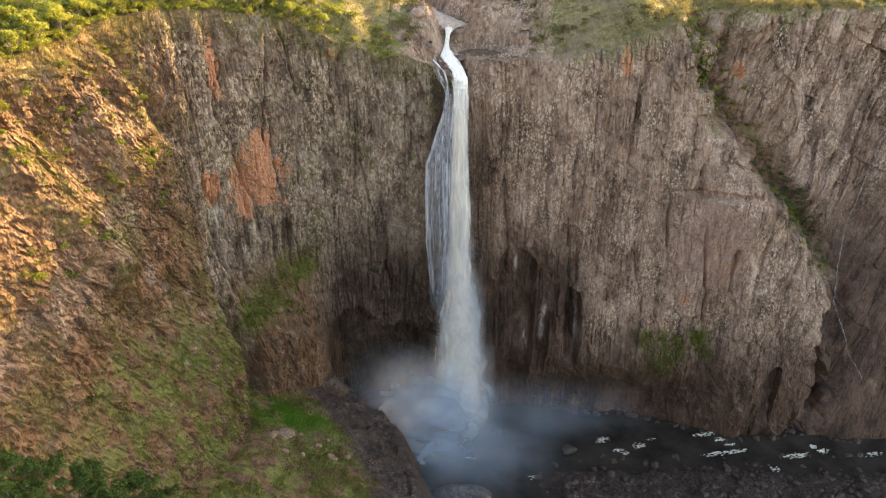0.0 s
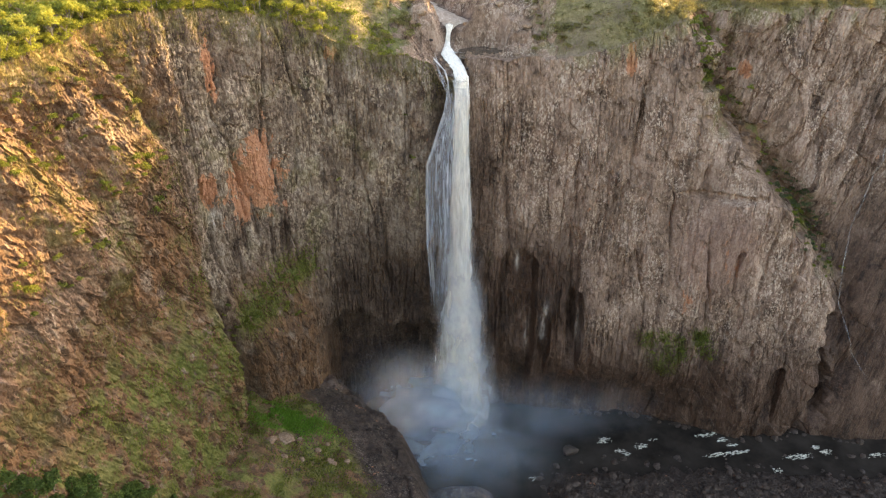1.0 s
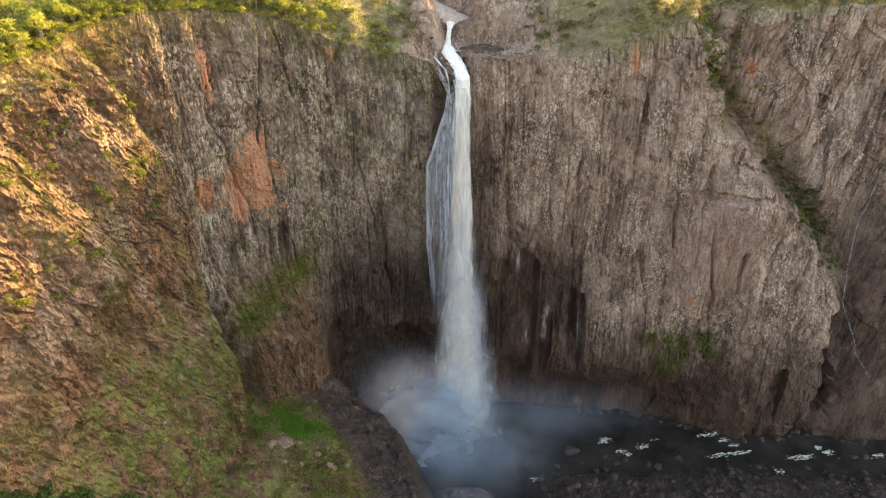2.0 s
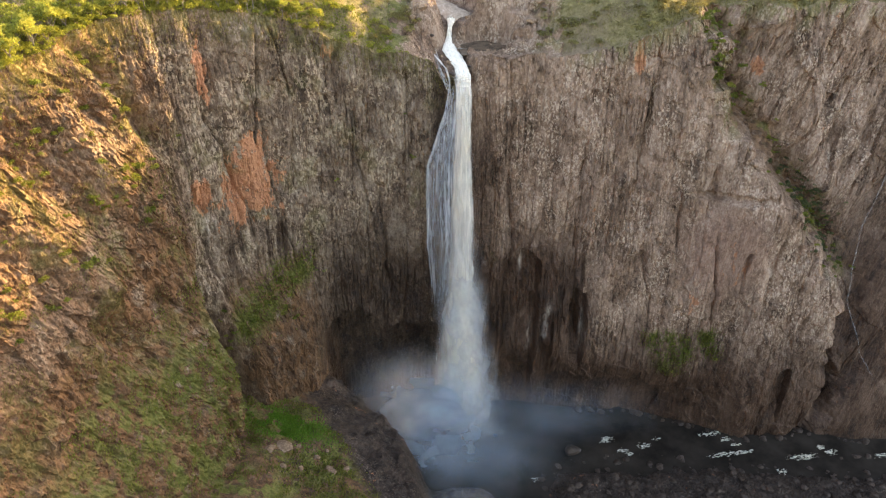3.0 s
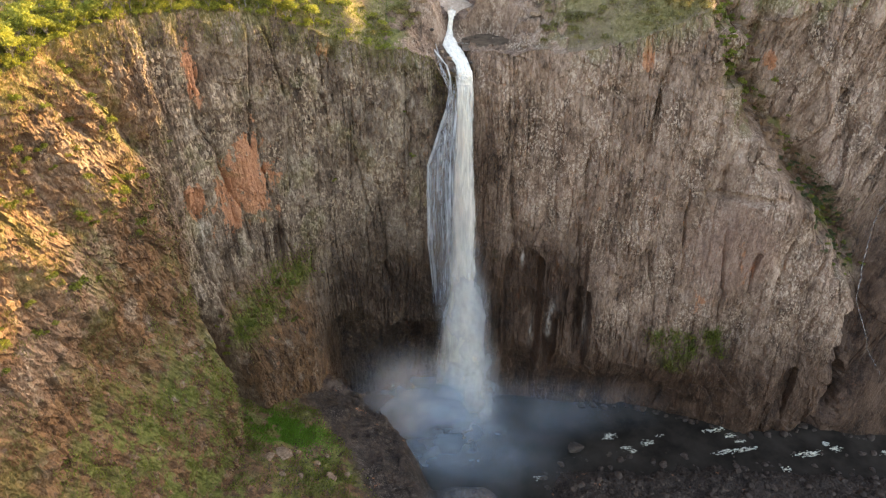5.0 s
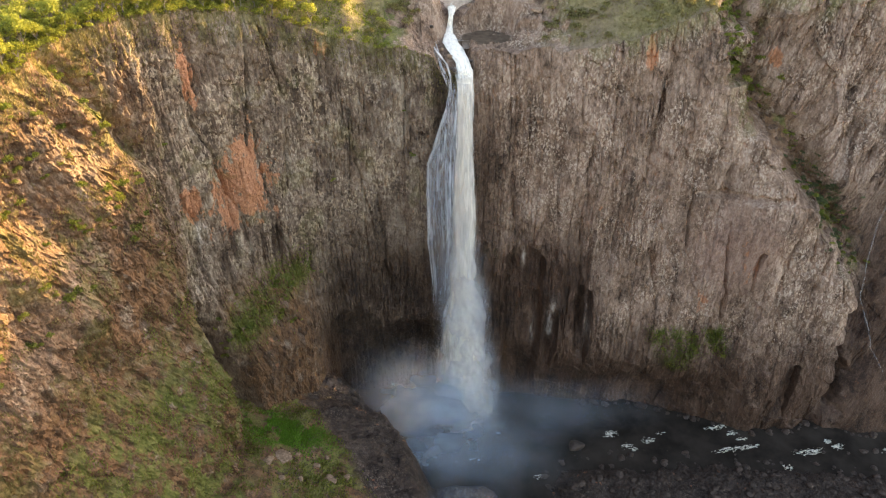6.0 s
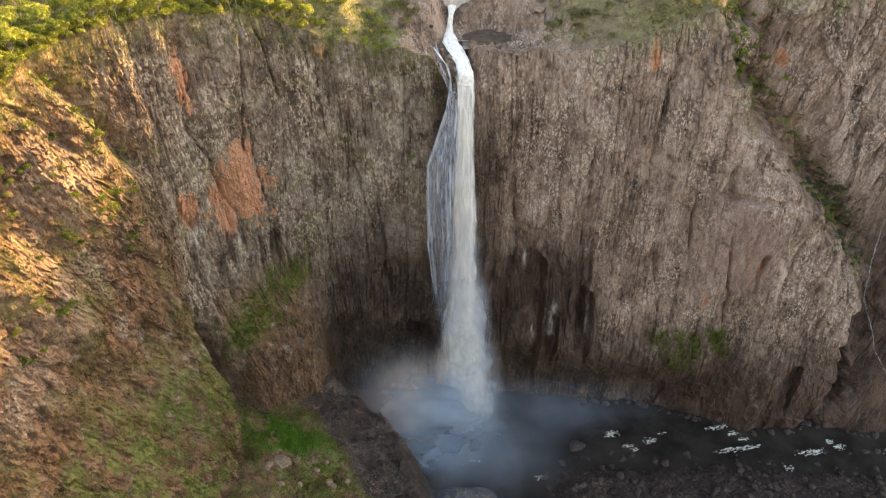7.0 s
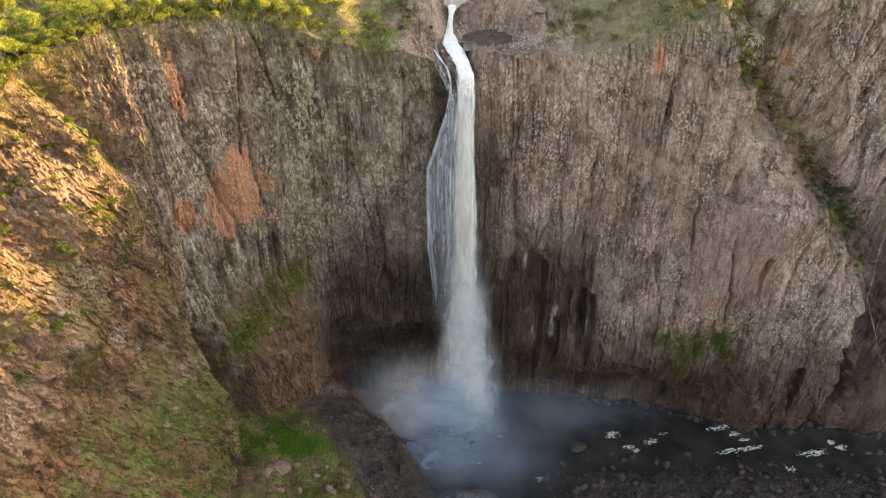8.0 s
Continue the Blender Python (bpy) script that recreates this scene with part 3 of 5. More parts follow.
rust_r = 0.3 * spot(X, 0 * X, Zr, 176, 0, 140, 12, 1, 24) + 0.42 * spot(X, 0 * X, Zr, 156, 0, 112, 9, 1, 14) + 0.9 * spot(X, 0 * X, Zr, 104, 0, 266, 3.5, 1, 10) + 0.7 * spot(X, 0 * X, Zr, 178, 0, 254, 5, 1, 6)
chute = lambda c, half, top_z, foot_z: bump(X + 0.35 * (Zr - 78), c, half) * smooth(Zr, foot_z - 5, foot_z + 3) * (1 - smooth(Zr, top_z - 2, top_z + 5))
grass_r = 1.2 * (chute(138, 6, 84, 72) + chute(150, 4, 86, 60) + chute(158, 4.5, 82, 62) + chute(174, 6, 86, 66) + chute(143, 8, 66, 50))
grass_r = np.maximum(grass_r, 0.8 * bump(X, edge + 12, 11) * smooth(Zr, 105, 130) * smooth(fbm(X / 9, Zr / 12, 0.9, 3, 77), -0.2, 0.2))
grass_r = np.maximum(grass_r, 0.55 * smooth(Zr / rim_r, 0.95, 1.0) * smooth(X, 55, 85))
grass_r = np.maximum(grass_r, 0.6 * spot(X, 0 * X, Zr, 30, 0, 131, 3, 1, 7))
# damp near the falls, plus shade painted along the foot and side gully
wet_and_shade_r = 1.05 * (1 - smooth(Zr, 36, 112 + 24 * fbm(X / 25, 0 * X, 0 * X, 2, 76))) + 0.85 * (1 - smooth(X, 22, 40)) * (1 - smooth(Zr, 190, 250)) + 1.2 * spot(X, 0 * X, Zr, 58, 0, 95, 38, 1, 60) + 1.0 * smooth(X, edge + 4, edge + 22) * (1 - smooth(Zr, 110, 215 + 15 * fbm(X / 20, 0 * X, 0 * X, 2, 69))) * smooth(X, 215, 250)
# pale mineral streaks below the hollows
drip = bump(X - 0.04 * (Zr - 90) - fbm(Zr / 9, 0 * X, 0 * X, 2, 31), 68, 1.7) * smooth(Zr, 66, 74) * (1 - smooth(Zr, 98, 112)) + bump(X - fbm(Zr / 7, 0 * X, 1 + 0 * X, 2, 31), 58, 1.2) * bump(Zr, 67, 10) + bump(X, 49, 1.3) * bump(Zr, 128, 8) + 0.8 * bump(X + 0.05 * Zr, 96, 1.2) * bump(Zr, 78, 13)
wet_and_shade_r = wet_and_shade_r * (1 - 0.85 * np.clip(drip, 0, 1))
cliff_east = tagged(sheet("cliff_east", X, Yr, Zr, rock_right, turn=False, attrs={"rust": np.clip(rust_r, 0, 1), "grass": np.clip(grass_r, 0, 1), "soil": np.clip(0.9 * bump(X, edge + 13, 11) * smooth(Zr, 120, 150), 0, 1), "wet_and_shade": np.clip(wet_and_shade_r, 0, 1), "pale": np.clip(1.2 * drip, 0, 1), "bare_face": np.clip(smoothface * (0.9 + 0.5 * fbm(X / 9, Zr / 30, 0.2, 3, 34)), 0, 1)}),
                    "sheer columnar grey-brown cliff beside the waterfall, damp and painted shade at its foot", "cliff", kind="structure")
PX2, PY2 = np.broadcast_to(x, (len(SETBACK), len(x))), Yr[-1] * keep_edge + eased(Yr[-1]) * (1 - keep_edge) + R
PZ2 = plateau_height(PX2, PY2, rim_r[None, :], R)
PZ2 = PZ2 - 9 * lip_zone(PX2, PY2)
pool_w = 1 - smooth(((PX2 - 31) / 17) ** 2 + ((PY2 - 438) / 9) ** 2, 1, 3.5)
bare_r = np.clip(1.2 * channel(PX2, PY2)[0] + pool_w + bump(PX2, 25, 20) * bump(PY2, 460, 16) + 0.7 * (1 - smooth(PX2, 70, 110)) * (1 - smooth(R, 8, 26)) + 0.5 * (1 - smooth(R, 0, 5)), 0, 1)
tagged(sheet("plateau_east", PX2, PY2, PZ2, turf, turn=False, attrs={"bare": bare_r}), "scrubby plateau and bare stream rocks above the cliff", "ground", kind="structure")

# ---------------- bare rock and stream bed round the lip ----------------
lx = np.arange(-38, 70, 0.6)
west_part, east_part = (Xl[-1] < 8) & (Xl[-1] > -60), (x >= 8) & (x < 90)
order = np.argsort(np.r_[Xl[-1][west_part], x[east_part]])
along = np.r_[Xl[-1][west_part], x[east_part]][order]
edge_y = np.interp(lx, along, np.r_[Yl[-1][west_part], Yr[-1][east_part]][order])
edge_z = np.interp(lx, along, np.r_[rim_l[west_part], rim_r[east_part]][order])
lr = np.r_[np.arange(-0.3, 70, 0.6), np.arange(70, 290, 3.0)][:, None]
LX = np.broadcast_to(lx, (len(lr), len(lx)))
keep_lip = np.exp(-np.maximum(lr, 0) / 3.0)
LY = edge_y * keep_lip + eased(edge_y, 31) * (1 - keep_lip) + lr
lip_rim = np.broadcast_to(edge_z, LX.shape)
LR = np.broadcast_to(np.maximum(lr, 0), LX.shape)


def lip_height(x, y, rim, r):
    z = plateau_height(x, y, rim, r)
    w = channel(x, y)[0]
    z = z + (1 - w) * (2.2 * blocks(x, y, 64, ((9, 9, 1.6), (4, 4, 1.0), (2, 2, 0.5))) + 0.8 * fbm(x / 5, y / 5, 0.0, 3, 65)) * smooth(r, 1, 6) * smooth(x, -30, -16)
    shelf = smooth(r, 1, 4) * smooth(x, 13, 17) * (1 - smooth(x, 46, 58)) * (1 - smooth(y, 419, 425))
    z = z * (1 - shelf) + shelf * (262.3 + 0.6 * fbm(x / 6, y / 6, 0.0, 3, 66))
    wall = smooth(y, 451, 455) * (1 - smooth(y, 460, 474)) * smooth(x, 9, 14) * (1 - smooth(x, 44, 56))
    z = z * (1 - wall) + np.maximum(z, 271.5 + 1.5 * fbm(x / 5, y / 5, 1.0, 3, 67)) * wall
    knob = np.exp(-((x + 9) / 8) ** 4 - ((y - 446) / 8) ** 4)
    return z * (1 - knob) + np.maximum(z, 272 + fbm(x / 4, y / 4, 2.0, 3, 68)) * knob


LZ = lip_height(LX, LY, lip_rim, LR) - 3.0 * (1 - smooth(LX, -36, -30)) - 3.0 * smooth(LX, 62, 69)
lip_green = np.clip((1 - smooth(LX, -26, -16)) * 0.9 + smooth(LX, 46, 58) * 0.4, 0, 1)
tagged(sheet("stream_bed", LX, LY, LZ, rock_right, attrs={"rust": 0 * LX, "grass": lip_green, "soil": 0.2 + 0 * LX, "wet_and_shade": 0.5 * channel(LX, LY)[2]}), "bare rounded brown rock round the head of the falls", "rock", kind="structure")

# ---------------- gorge floor ----------------
def floor_height(x, y):
    apron = 83 - 0.45 * (x + 78) - 0.22 * (y - 281) + 4 * fbm(x / 16, y / 16, 0.0, 4, 91) + 1.2 * fbm(x / 4, y / 4, 0.0, 3, 92)
    apron = apron + 16 * (1 - smooth(y, 150, 270)) + 6 * np.exp(-((x + 93) / 15) ** 2 - ((y - 283) / 22) ** 2)
    edge_x = np.interp(y, [150, 280, 300, 318, 340, 360, 376, 395], [-6, -14, -19, -23, -28, -40, -62, -90]) + 3 * fbm(x / 9, y / 9, 1.0, 3, 93)
    drop = smooth(x, edge_x, edge_x + 26)
    crag = bump(x, edge_x - 4, 16)
    apron = apron + crag * (5 * fbm(x / 11, y / 11, 2.0, 4, 88) + 3.5 * (hashed(np.floor(x / 5 + fbm(x / 6, y / 6, 0.0, 2, 87)), np.floor(y / 5 + fbm(x / 6, y / 6, 5.0, 2, 86)), 0 * x, 85) - 0.5))
    bed = -3.5 + 3.2 * fbm(x / 13, y / 13, 0.0, 4, 94) + 7.5 * (1 - smooth(y, 344, 368 - 8 * smooth(x, 200, 260))) * smooth(x, 50, 85) + 5 * (1 - smooth(y, 250, 330))
    bed = bed - 5 * np.exp(-(((x - 22) / 60) ** 2 + ((y - 378) / 34) ** 2)) + 14 * np.exp(-(((x - 13) / 17) ** 2 + ((y - 335) / 9) ** 2))
    return np.maximum(apron, -4) * (1 - drop) + bed * drop


gx = np.r_[np.arange(-2600, -140, 120.0), np.arange(-135, 310, 1.3), np.geomspace(312, 3000, 24)]
gy = np.r_[-np.geomspace(2600, 40, 20), np.arange(0, 200, 10.0), np.arange(200, 442, 1.3)]
GX, GY = np.meshgrid(gx, gy)
GZ = floor_height(GX, GY)
GZ = np.where(GX < -140, -20, GZ)
on_apron = 1 - smooth(GX + 6 * fbm(GX / 12, GY / 12, 0.0, 3, 84), np.interp(GY, [280, 318, 340, 376], [-46, -62, -86, -104]), np.interp(GY, [280, 318, 340, 376], [-32, -48, -72, -92]))
grass_f = on_apron * (0.75 + 0.4 * smooth(fbm(GX / 14, GY / 14, 0.0, 3, 95), -0.2, 0.2))
sandy = np.exp(-((GX + 96) / 10) ** 2 - ((GY - 280) / 6) ** 2)
grass_f = grass_f * (1 - 0.95 * sandy)
ground = tagged(sheet("ground", GX, GY, GZ, rock_low, turn=False, attrs={"rust": 0.35 * smooth(fbm(GX / 10, GY / 10, 3.0, 3, 96), 0.2, 0.4), "grass": np.clip(grass_f, 0, 1), "soil": on_apron * 0.9, "wet_and_shade": np.clip(1 - on_apron, 0, 1) * 0.4}),
                "dark stony gorge floor rising to a grassy shelf", "ground", kind="structure")

# ---------------- river and pools ----------------
wx, wy = np.r_[np.arange(-60, 330, 3.0), np.geomspace(330, 4000, 30)], np.arange(255, 442, 2.0)
WX, WY = np.meshgrid(wx, wy)
WZ = 0.06 * fbm(WX / 9, WY / 9, 0, 2, 97) + 0.0 * WX
river = tagged(sheet("river", WX, WY, WZ, river_water, flat=False), "dark river running out of the plunge pool over rocks", "river", kind="structure")


def blotch(name, px, py, pz, rx, ry, seed, mat, parent, rise=0.6, grid=64):
    """A ragged patch of broken white water, drawn out along the current."""
    a = np.linspace(-1.2, 1.2, grid)
    A, B = np.meshgrid(a, a)
    warp = 0.5 * fbm(A * 2, B * 2, seed * 1.7, 3, seed + 1)
    h = 0.36 - 0.8 * (A ** 2 + (B + warp) ** 2) + 2.2 * fbm(A * rx / 1.5 + seed + 0.8 * B, B * ry / 0.6, seed * 1.0, 5, seed)
    co = np.stack([px + A * rx, py + B * ry * 0.95 + 0.15 * A * rx, pz + rise * np.clip(h, -0.4, 0.7)], -1).reshape(-1, 3)
    f = grid_faces(grid, grid)
    f = f[(h.ravel()[f] > 0.02).all(1)]
    if len(f):
        part(name, mesh_from(name, co, f, [mat]), parent)


for i, (px, py, rx, ry) in enumerate([(114, 385, 5, 3), (123, 375, 4, 2.5), (127, 372, 3, 2), (139, 380, 4.5, 3), (149, 386, 3, 1.5), (188, 391, 9, 2.2), (197, 386, 5, 1.8),
                                      (204, 381, 4, 1.5), (193, 372, 12, 2.3), (206, 374, 8, 2), (246, 370, 11, 2.6), (266, 374, 5, 3), (262, 379, 3, 2), (226, 357, 4, 2.5), (300, 371, 7, 2), (100, 352, 3, 2), (84, 341, 4, 2), (60, 350, 3, 2)]):
    blotch("foam", px, py, 0.3, rx, ry, 100 + i, foam_white, river)

pool_water, nt, b = material("brown_pool_water", 0.22)
nt.links.new(ramp(nt, noise_of(nt, position(nt, 1, 1, 1), 0.25, 4, 0.6), [(0.35, (0.08, 0.055, 0.036)), (0.65, (0.155, 0.107, 0.07))]), b.inputs["Base Color"])
pool = sheet("rock_pool", *np.meshgrid(np.linspace(9, 44, 30), np.linspace(421, 456, 24)), np.full((24, 30), 261.9) + 0.05 * fbm(*np.meshgrid(np.arange(30) / 2, np.arange(24) / 2), 0.0, 2, 98), pool_water, flat=False)
tagged(pool, "dark still pool in a hollow of the cliff top", "pool", kind="structure")

# ---------------- the waterfall ----------------
rng = np.random.default_rng(5)
FALL_Z = [-1, 12, 53, 90, 110, 149, 185, 204, 235, 245, 252, 258, 262, 265]
JET_L = [-9, -8, -8.5, -4.5, -0.5, 2.6, 3.6, 4.6, 5.4, 5.8, 5.0, 1, -3, 0]
JET_R = [38, 36, 29.5, 23.5, 20.5, 18.2, 17.0, 15.6, 15.0, 15.4, 14.6, 13, 8, 4]
HALO_L = [-15, -14, -12, -10, -8, -4, 2, 3, 4, 4, 4, 1, -3, 0]
HALO_R = [44, 42, 37, 33, 31, 24, 18.6, 16.6, 15.4, 15.4, 14.6, 13, 8, 4]
VEIL_L = [-8, -8, -8, -8, -8.2, -10.6, -10.8, -10.1, -0.2, 1.4, 1.8, -1, -7, -2]
FALL_Y = [393, 394, 396.5, 399, 400, 401, 402, 402.5, 404, 405, 407.5, 414, 428, 440]


def fall_edge(z, table):
    return np.interp(z, FALL_Z, table)


waterfall = new("waterfall")
waterfall.location = (0, 0, 0)
tagged(waterfall, "tall white single-drop waterfall plunging into the gorge", "waterfall")
def fall_layer(name, z_top, z_bot, left, right, forward, cover, mat, label, seed, step=0.6, across=72):
    """One hanging layer of the fall: bent, uneven, and torn where its cover is thin. cover(a, z) gets the place across it, 0 to 1, and the height."""
    zz = np.arange(z_top, z_bot, -step)[:, None]
    aa = np.linspace(0, 1, across)[None, :]
    l, r_ = fall_edge(zz, left), fall_edge(zz, right)
    sway = np.interp(zz, [0, 120, 255], [1.5, 0.8, 0.2]) * fbm(zz / 17, aa * 2, 0.0, 3, seed)
    Xj = l + (r_ - l) * aa + sway
    belly = np.minimum((r_ - l) * 0.22, 5) * np.sin(math.pi * aa)
    Yj = fall_edge(zz, FALL_Y) - forward - belly + 0.8 * fbm(aa * 7, zz / 9, 4.0, 3, seed + 1)
    me = mesh_from(name, np.stack([Xj, Yj, zz + 0 * Xj], -1).reshape(-1, 3), grid_faces(*Xj.shape), [mat], flat=False, attrs={"cover": np.clip(cover(aa, zz + 0 * aa), 0, 1)})
    part(name, me, waterfall, label)


def jet_cover(seed, dense):
    def cover(a, z):
        e = 1 - np.abs(2 * a - 1)
        soft = np.interp(z, [0, 60, 110, 160, 235, 255], [0.75, 0.7, 0.6, 0.42, 0.3, 0.2])
        # plumes of drops that fall as arrowheads
        plume = fbm(a * 5 + 1.5 * np.abs(a - 0.5), (z + 16 * np.abs(a - 0.45)) / 13, seed * 0.7, 4, seed)
        out = smooth(e + 0.22 * plume, 0.0, soft) * np.interp(z, [0, 30, 80, 130, 190, 240], [0.75, 0.85, 0.9, 0.95, 1.05, 1.1]) * dense
        out = out * (1 + 0.45 * plume * np.interp(z, [0, 120, 220], [1.0, 0.9, 0.4]))
        return out * smooth(z + 3 * e, 0, 26) * smooth(256 - z, 0, 9)
    return cover


def halo_cover(seed, dense):
    def cover(a, z):
        e = 1 - np.abs(2 * a - 1)
        lump = fbm(a * 4, z / 20, seed * 0.9, 4, seed)
        return smooth(e + 0.35 * lump, 0.05, 0.8) * np.interp(z, [0, 30, 90, 140, 185], [0.46, 0.46, 0.36, 0.24, 0.0]) * dense * (1 + 0.7 * lump) * smooth(z, -4, 26)
    return cover


def veil_cover(seed, dense):
    def cover(a, z):
        rim = np.exp(-(a / 0.07) ** 2) * 0.75 + 0.35 * np.exp(-((a - 0.70 - 0.03 * np.sin(z / 9)) / 0.05) ** 2) * smooth(z, 150, 190)
        fold = fbm(a * 6, z / 34, seed * 0.6, 4, seed)
        body = 0.40 + 0.65 * fold + 0.16 * smooth(a, 0.6, 1.0)
        tail = smooth(z + 16 * fbm(a * 5, 0 * z, seed * 1.3, 3, seed + 3), 96, 122)
        thin = 1 - 0.45 * bump(z, 150, 26) * bump(a, 0.5, 0.3)
        return (np.maximum(body, 0.1) * thin + rim * smooth(z, 105, 130)) * dense * tail * smooth(a, -0.02, 0.05) * smooth(252 - z, 0, 8)
    return cover


fall_layer("jet", 256, -0.5, JET_L, JET_R, 0.2, jet_cover(201, 0.95), jet_water, "dense white core of the fall", 201)
fall_layer("jet", 254, -0.5, JET_L, JET_R, 1.4, jet_cover(211, 0.78), jet_water, "dense white core of the fall", 211)
fall_layer("jet", 250, -0.5, JET_L, JET_R, 2.6, jet_cover(221, 0.62), jet_water, "dense white core of the fall", 221)
fall_layer("drifting_spray", 190, -0.5, HALO_L, HALO_R, 4.0, halo_cover(231, 1.1), halo_water, "loose spray blown off the fall", 231)
fall_layer("drifting_spray", 190, -0.5, HALO_L, HALO_R, -1.2, halo_cover(241, 1.1), halo_water, "loose spray blown off the fall", 241)
JET_INNER = [v + 3.0 for v in JET_L]
fall_layer("veil", 251, 90, VEIL_L, JET_INNER, 0.4, veil_cover(251, 0.55), veil_water, "thin bluish side veil of water", 251)
fall_layer("veil", 249, 90, VEIL_L, JET_INNER, -0.7, veil_cover(261, 0.38), veil_water, "thin bluish side veil of water", 261)


def strands(name, n, z_top, z_bot, left, right, width, length, forward, mat, label, seed):
    """Hanging threads of water: long, thin, bent slivers, three sides each."""
    g = np.random.default_rng(seed)
    z0 = z_bot + (z_top - z_bot) * g.random(n) ** 0.75
    across = g.random(n)
    ln = length * (0.4 + 1.2 * g.random(n)) * np.interp(z0, [0, 150, 250], [0.7, 1.0, 0.8])
    wd = width * (0.4 + 1.2 * g.random(n))
    steps = 5
    t = np.linspace(0, 1, steps)[None, :]
    z = np.maximum(z0[:, None] - ln[:, None] * t, -1)
    z = np.minimum(z, 266)
    xx = left(z) + (right(z) - left(z)) * np.clip(across[:, None] + 0.02 * fbm(z / 6, across[:, None] * 40, 0.0, 2, seed), 0, 1)
    yv = fall_edge(z, FALL_Y) - forward * (0.2 + g.random(n)[:, None])
    taper = (np.sin(math.pi * (0.06 + 0.9 * t)) * wd[:, None])
    verts = np.empty((n, steps, 3, 3))
    for k in range(3):
        a = 2 * math.pi * k / 3 + g.random(n)[:, None] * 2
        verts[:, :, k, 0] = xx + 0.5 * taper * np.cos(a)
        verts[:, :, k, 1] = yv + 0.5 * taper * np.sin(a)
        verts[:, :, k, 2] = z
    i = np.arange(n * steps * 3).reshape(n, steps, 3)
    quads = [np.stack([i[:, :-1, k], i[:, :-1, (k + 1) % 3], i[:, 1:, (k + 1) % 3], i[:, 1:, k]], -1).reshape(-1, 4) for k in range(3)]
    part(name, mesh_from(name, verts.reshape(-1, 3), np.concatenate(quads), [mat], flat=False), waterfall, label)["kind"] = "stuff"


strands("jet_threads", 260, 258, 6, lambda z: fall_edge(z, JET_L) + 1, lambda z: fall_edge(z, JET_R) - 1.5, 0.35, 8, 3.0, white_strand, "white threads of falling water", 11)
strands("veil_threads", 500, 240, 135, lambda z: fall_edge(z, VEIL_L), lambda z: fall_edge(z, JET_L) + 2, 0.17, 6, 1.5, white_strand, "white threads of the veil", 12)
strands("veil_edge", 200, 236, 160, lambda z: fall_edge(z, VEIL_L) - 0.3, lambda z: fall_edge(z, VEIL_L) + 1.3, 0.22, 7, 1.5, white_strand, "white edge of the veil", 13)
strands("side_rill", 130, 263, 222, lambda z: np.interp(z, [200, 222, 246, 258, 263], [-2, 1, 1.5, -4, -8]), lambda z: np.interp(z, [200, 222, 246, 258, 263], [1, 3.5, 4, -1.5, -5]), 0.2, 4, 2.0, white_strand, "side rill over the lip", 14)

def ribbon(name, path, widths, label, seed, n=120, across=10):
    """A ragged sheet of white water that follows a path of points."""
    path, t = np.array(path, float), np.linspace(0, 1, n)[:, None]
    knots = np.linspace(0, 1, len(path))
    a = np.linspace(-1, 1, across)[None, :]
    w = np.interp(t, knots, widths) * (1 + 0.4 * fbm(t * n / 9, np.sign(a) * 2, 0.0, 3, seed))
    xr = np.interp(t, knots, path[:, 0]) + a * w
    yr_ = np.interp(t, knots, path[:, 1]) - 0.4 * (1 - a ** 2) + 0.3 * fbm(a * 3, t * n / 6, 0.0, 3, seed + 1)
    zr_ = np.interp(t, knots, path[:, 2]) + 0.3 * (1 - a ** 2) + 0.3 * fbm(a * 3, t * n / 5, 4.0, 3, seed + 2)
    cover = 1.3 * (1 - np.abs(a) ** 2.5) * (1 - 0.75 * t) * (0.85 + 0.6 * fbm(a * 2.5, t * n / 7, 1.0, 3, seed + 3))
    part(name, mesh_from(name, np.stack([xr, yr_, zr_], -1).reshape(-1, 3), grid_faces(n, across), [jet_water], flat=False, attrs={"cover": np.clip(cover, 0, 1)}), waterfall, label)


ribbon("rill", [(-9, 430, 262.6), (-6.2, 424, 261.4), (-3.0, 416, 260.0), (0.6, 409, 258), (2.4, 404.6, 253), (3.0, 403.2, 246), (3.2, 402.6, 240)], [0.7, 1.0, 0.9, 0.8, 0.7, 0.45, 0.1], "narrow side rill over the lip", 221)
ribbon("rill", [(3, 433, 262.9), (8, 431, 262.7), (12.5, 431, 262.6)], [0.6, 0.5, 0.3], "narrow side rill over the lip", 225, 40, 6)
tetra = np.array([(1, 1, 1), (1, -1, -1), (-1, 1, -1), (-1, -1, 1)], float) / 1.63
tetra_f = np.array([(0, 1, 2), (0, 3, 1), (0, 2, 3), (1, 3, 2)])


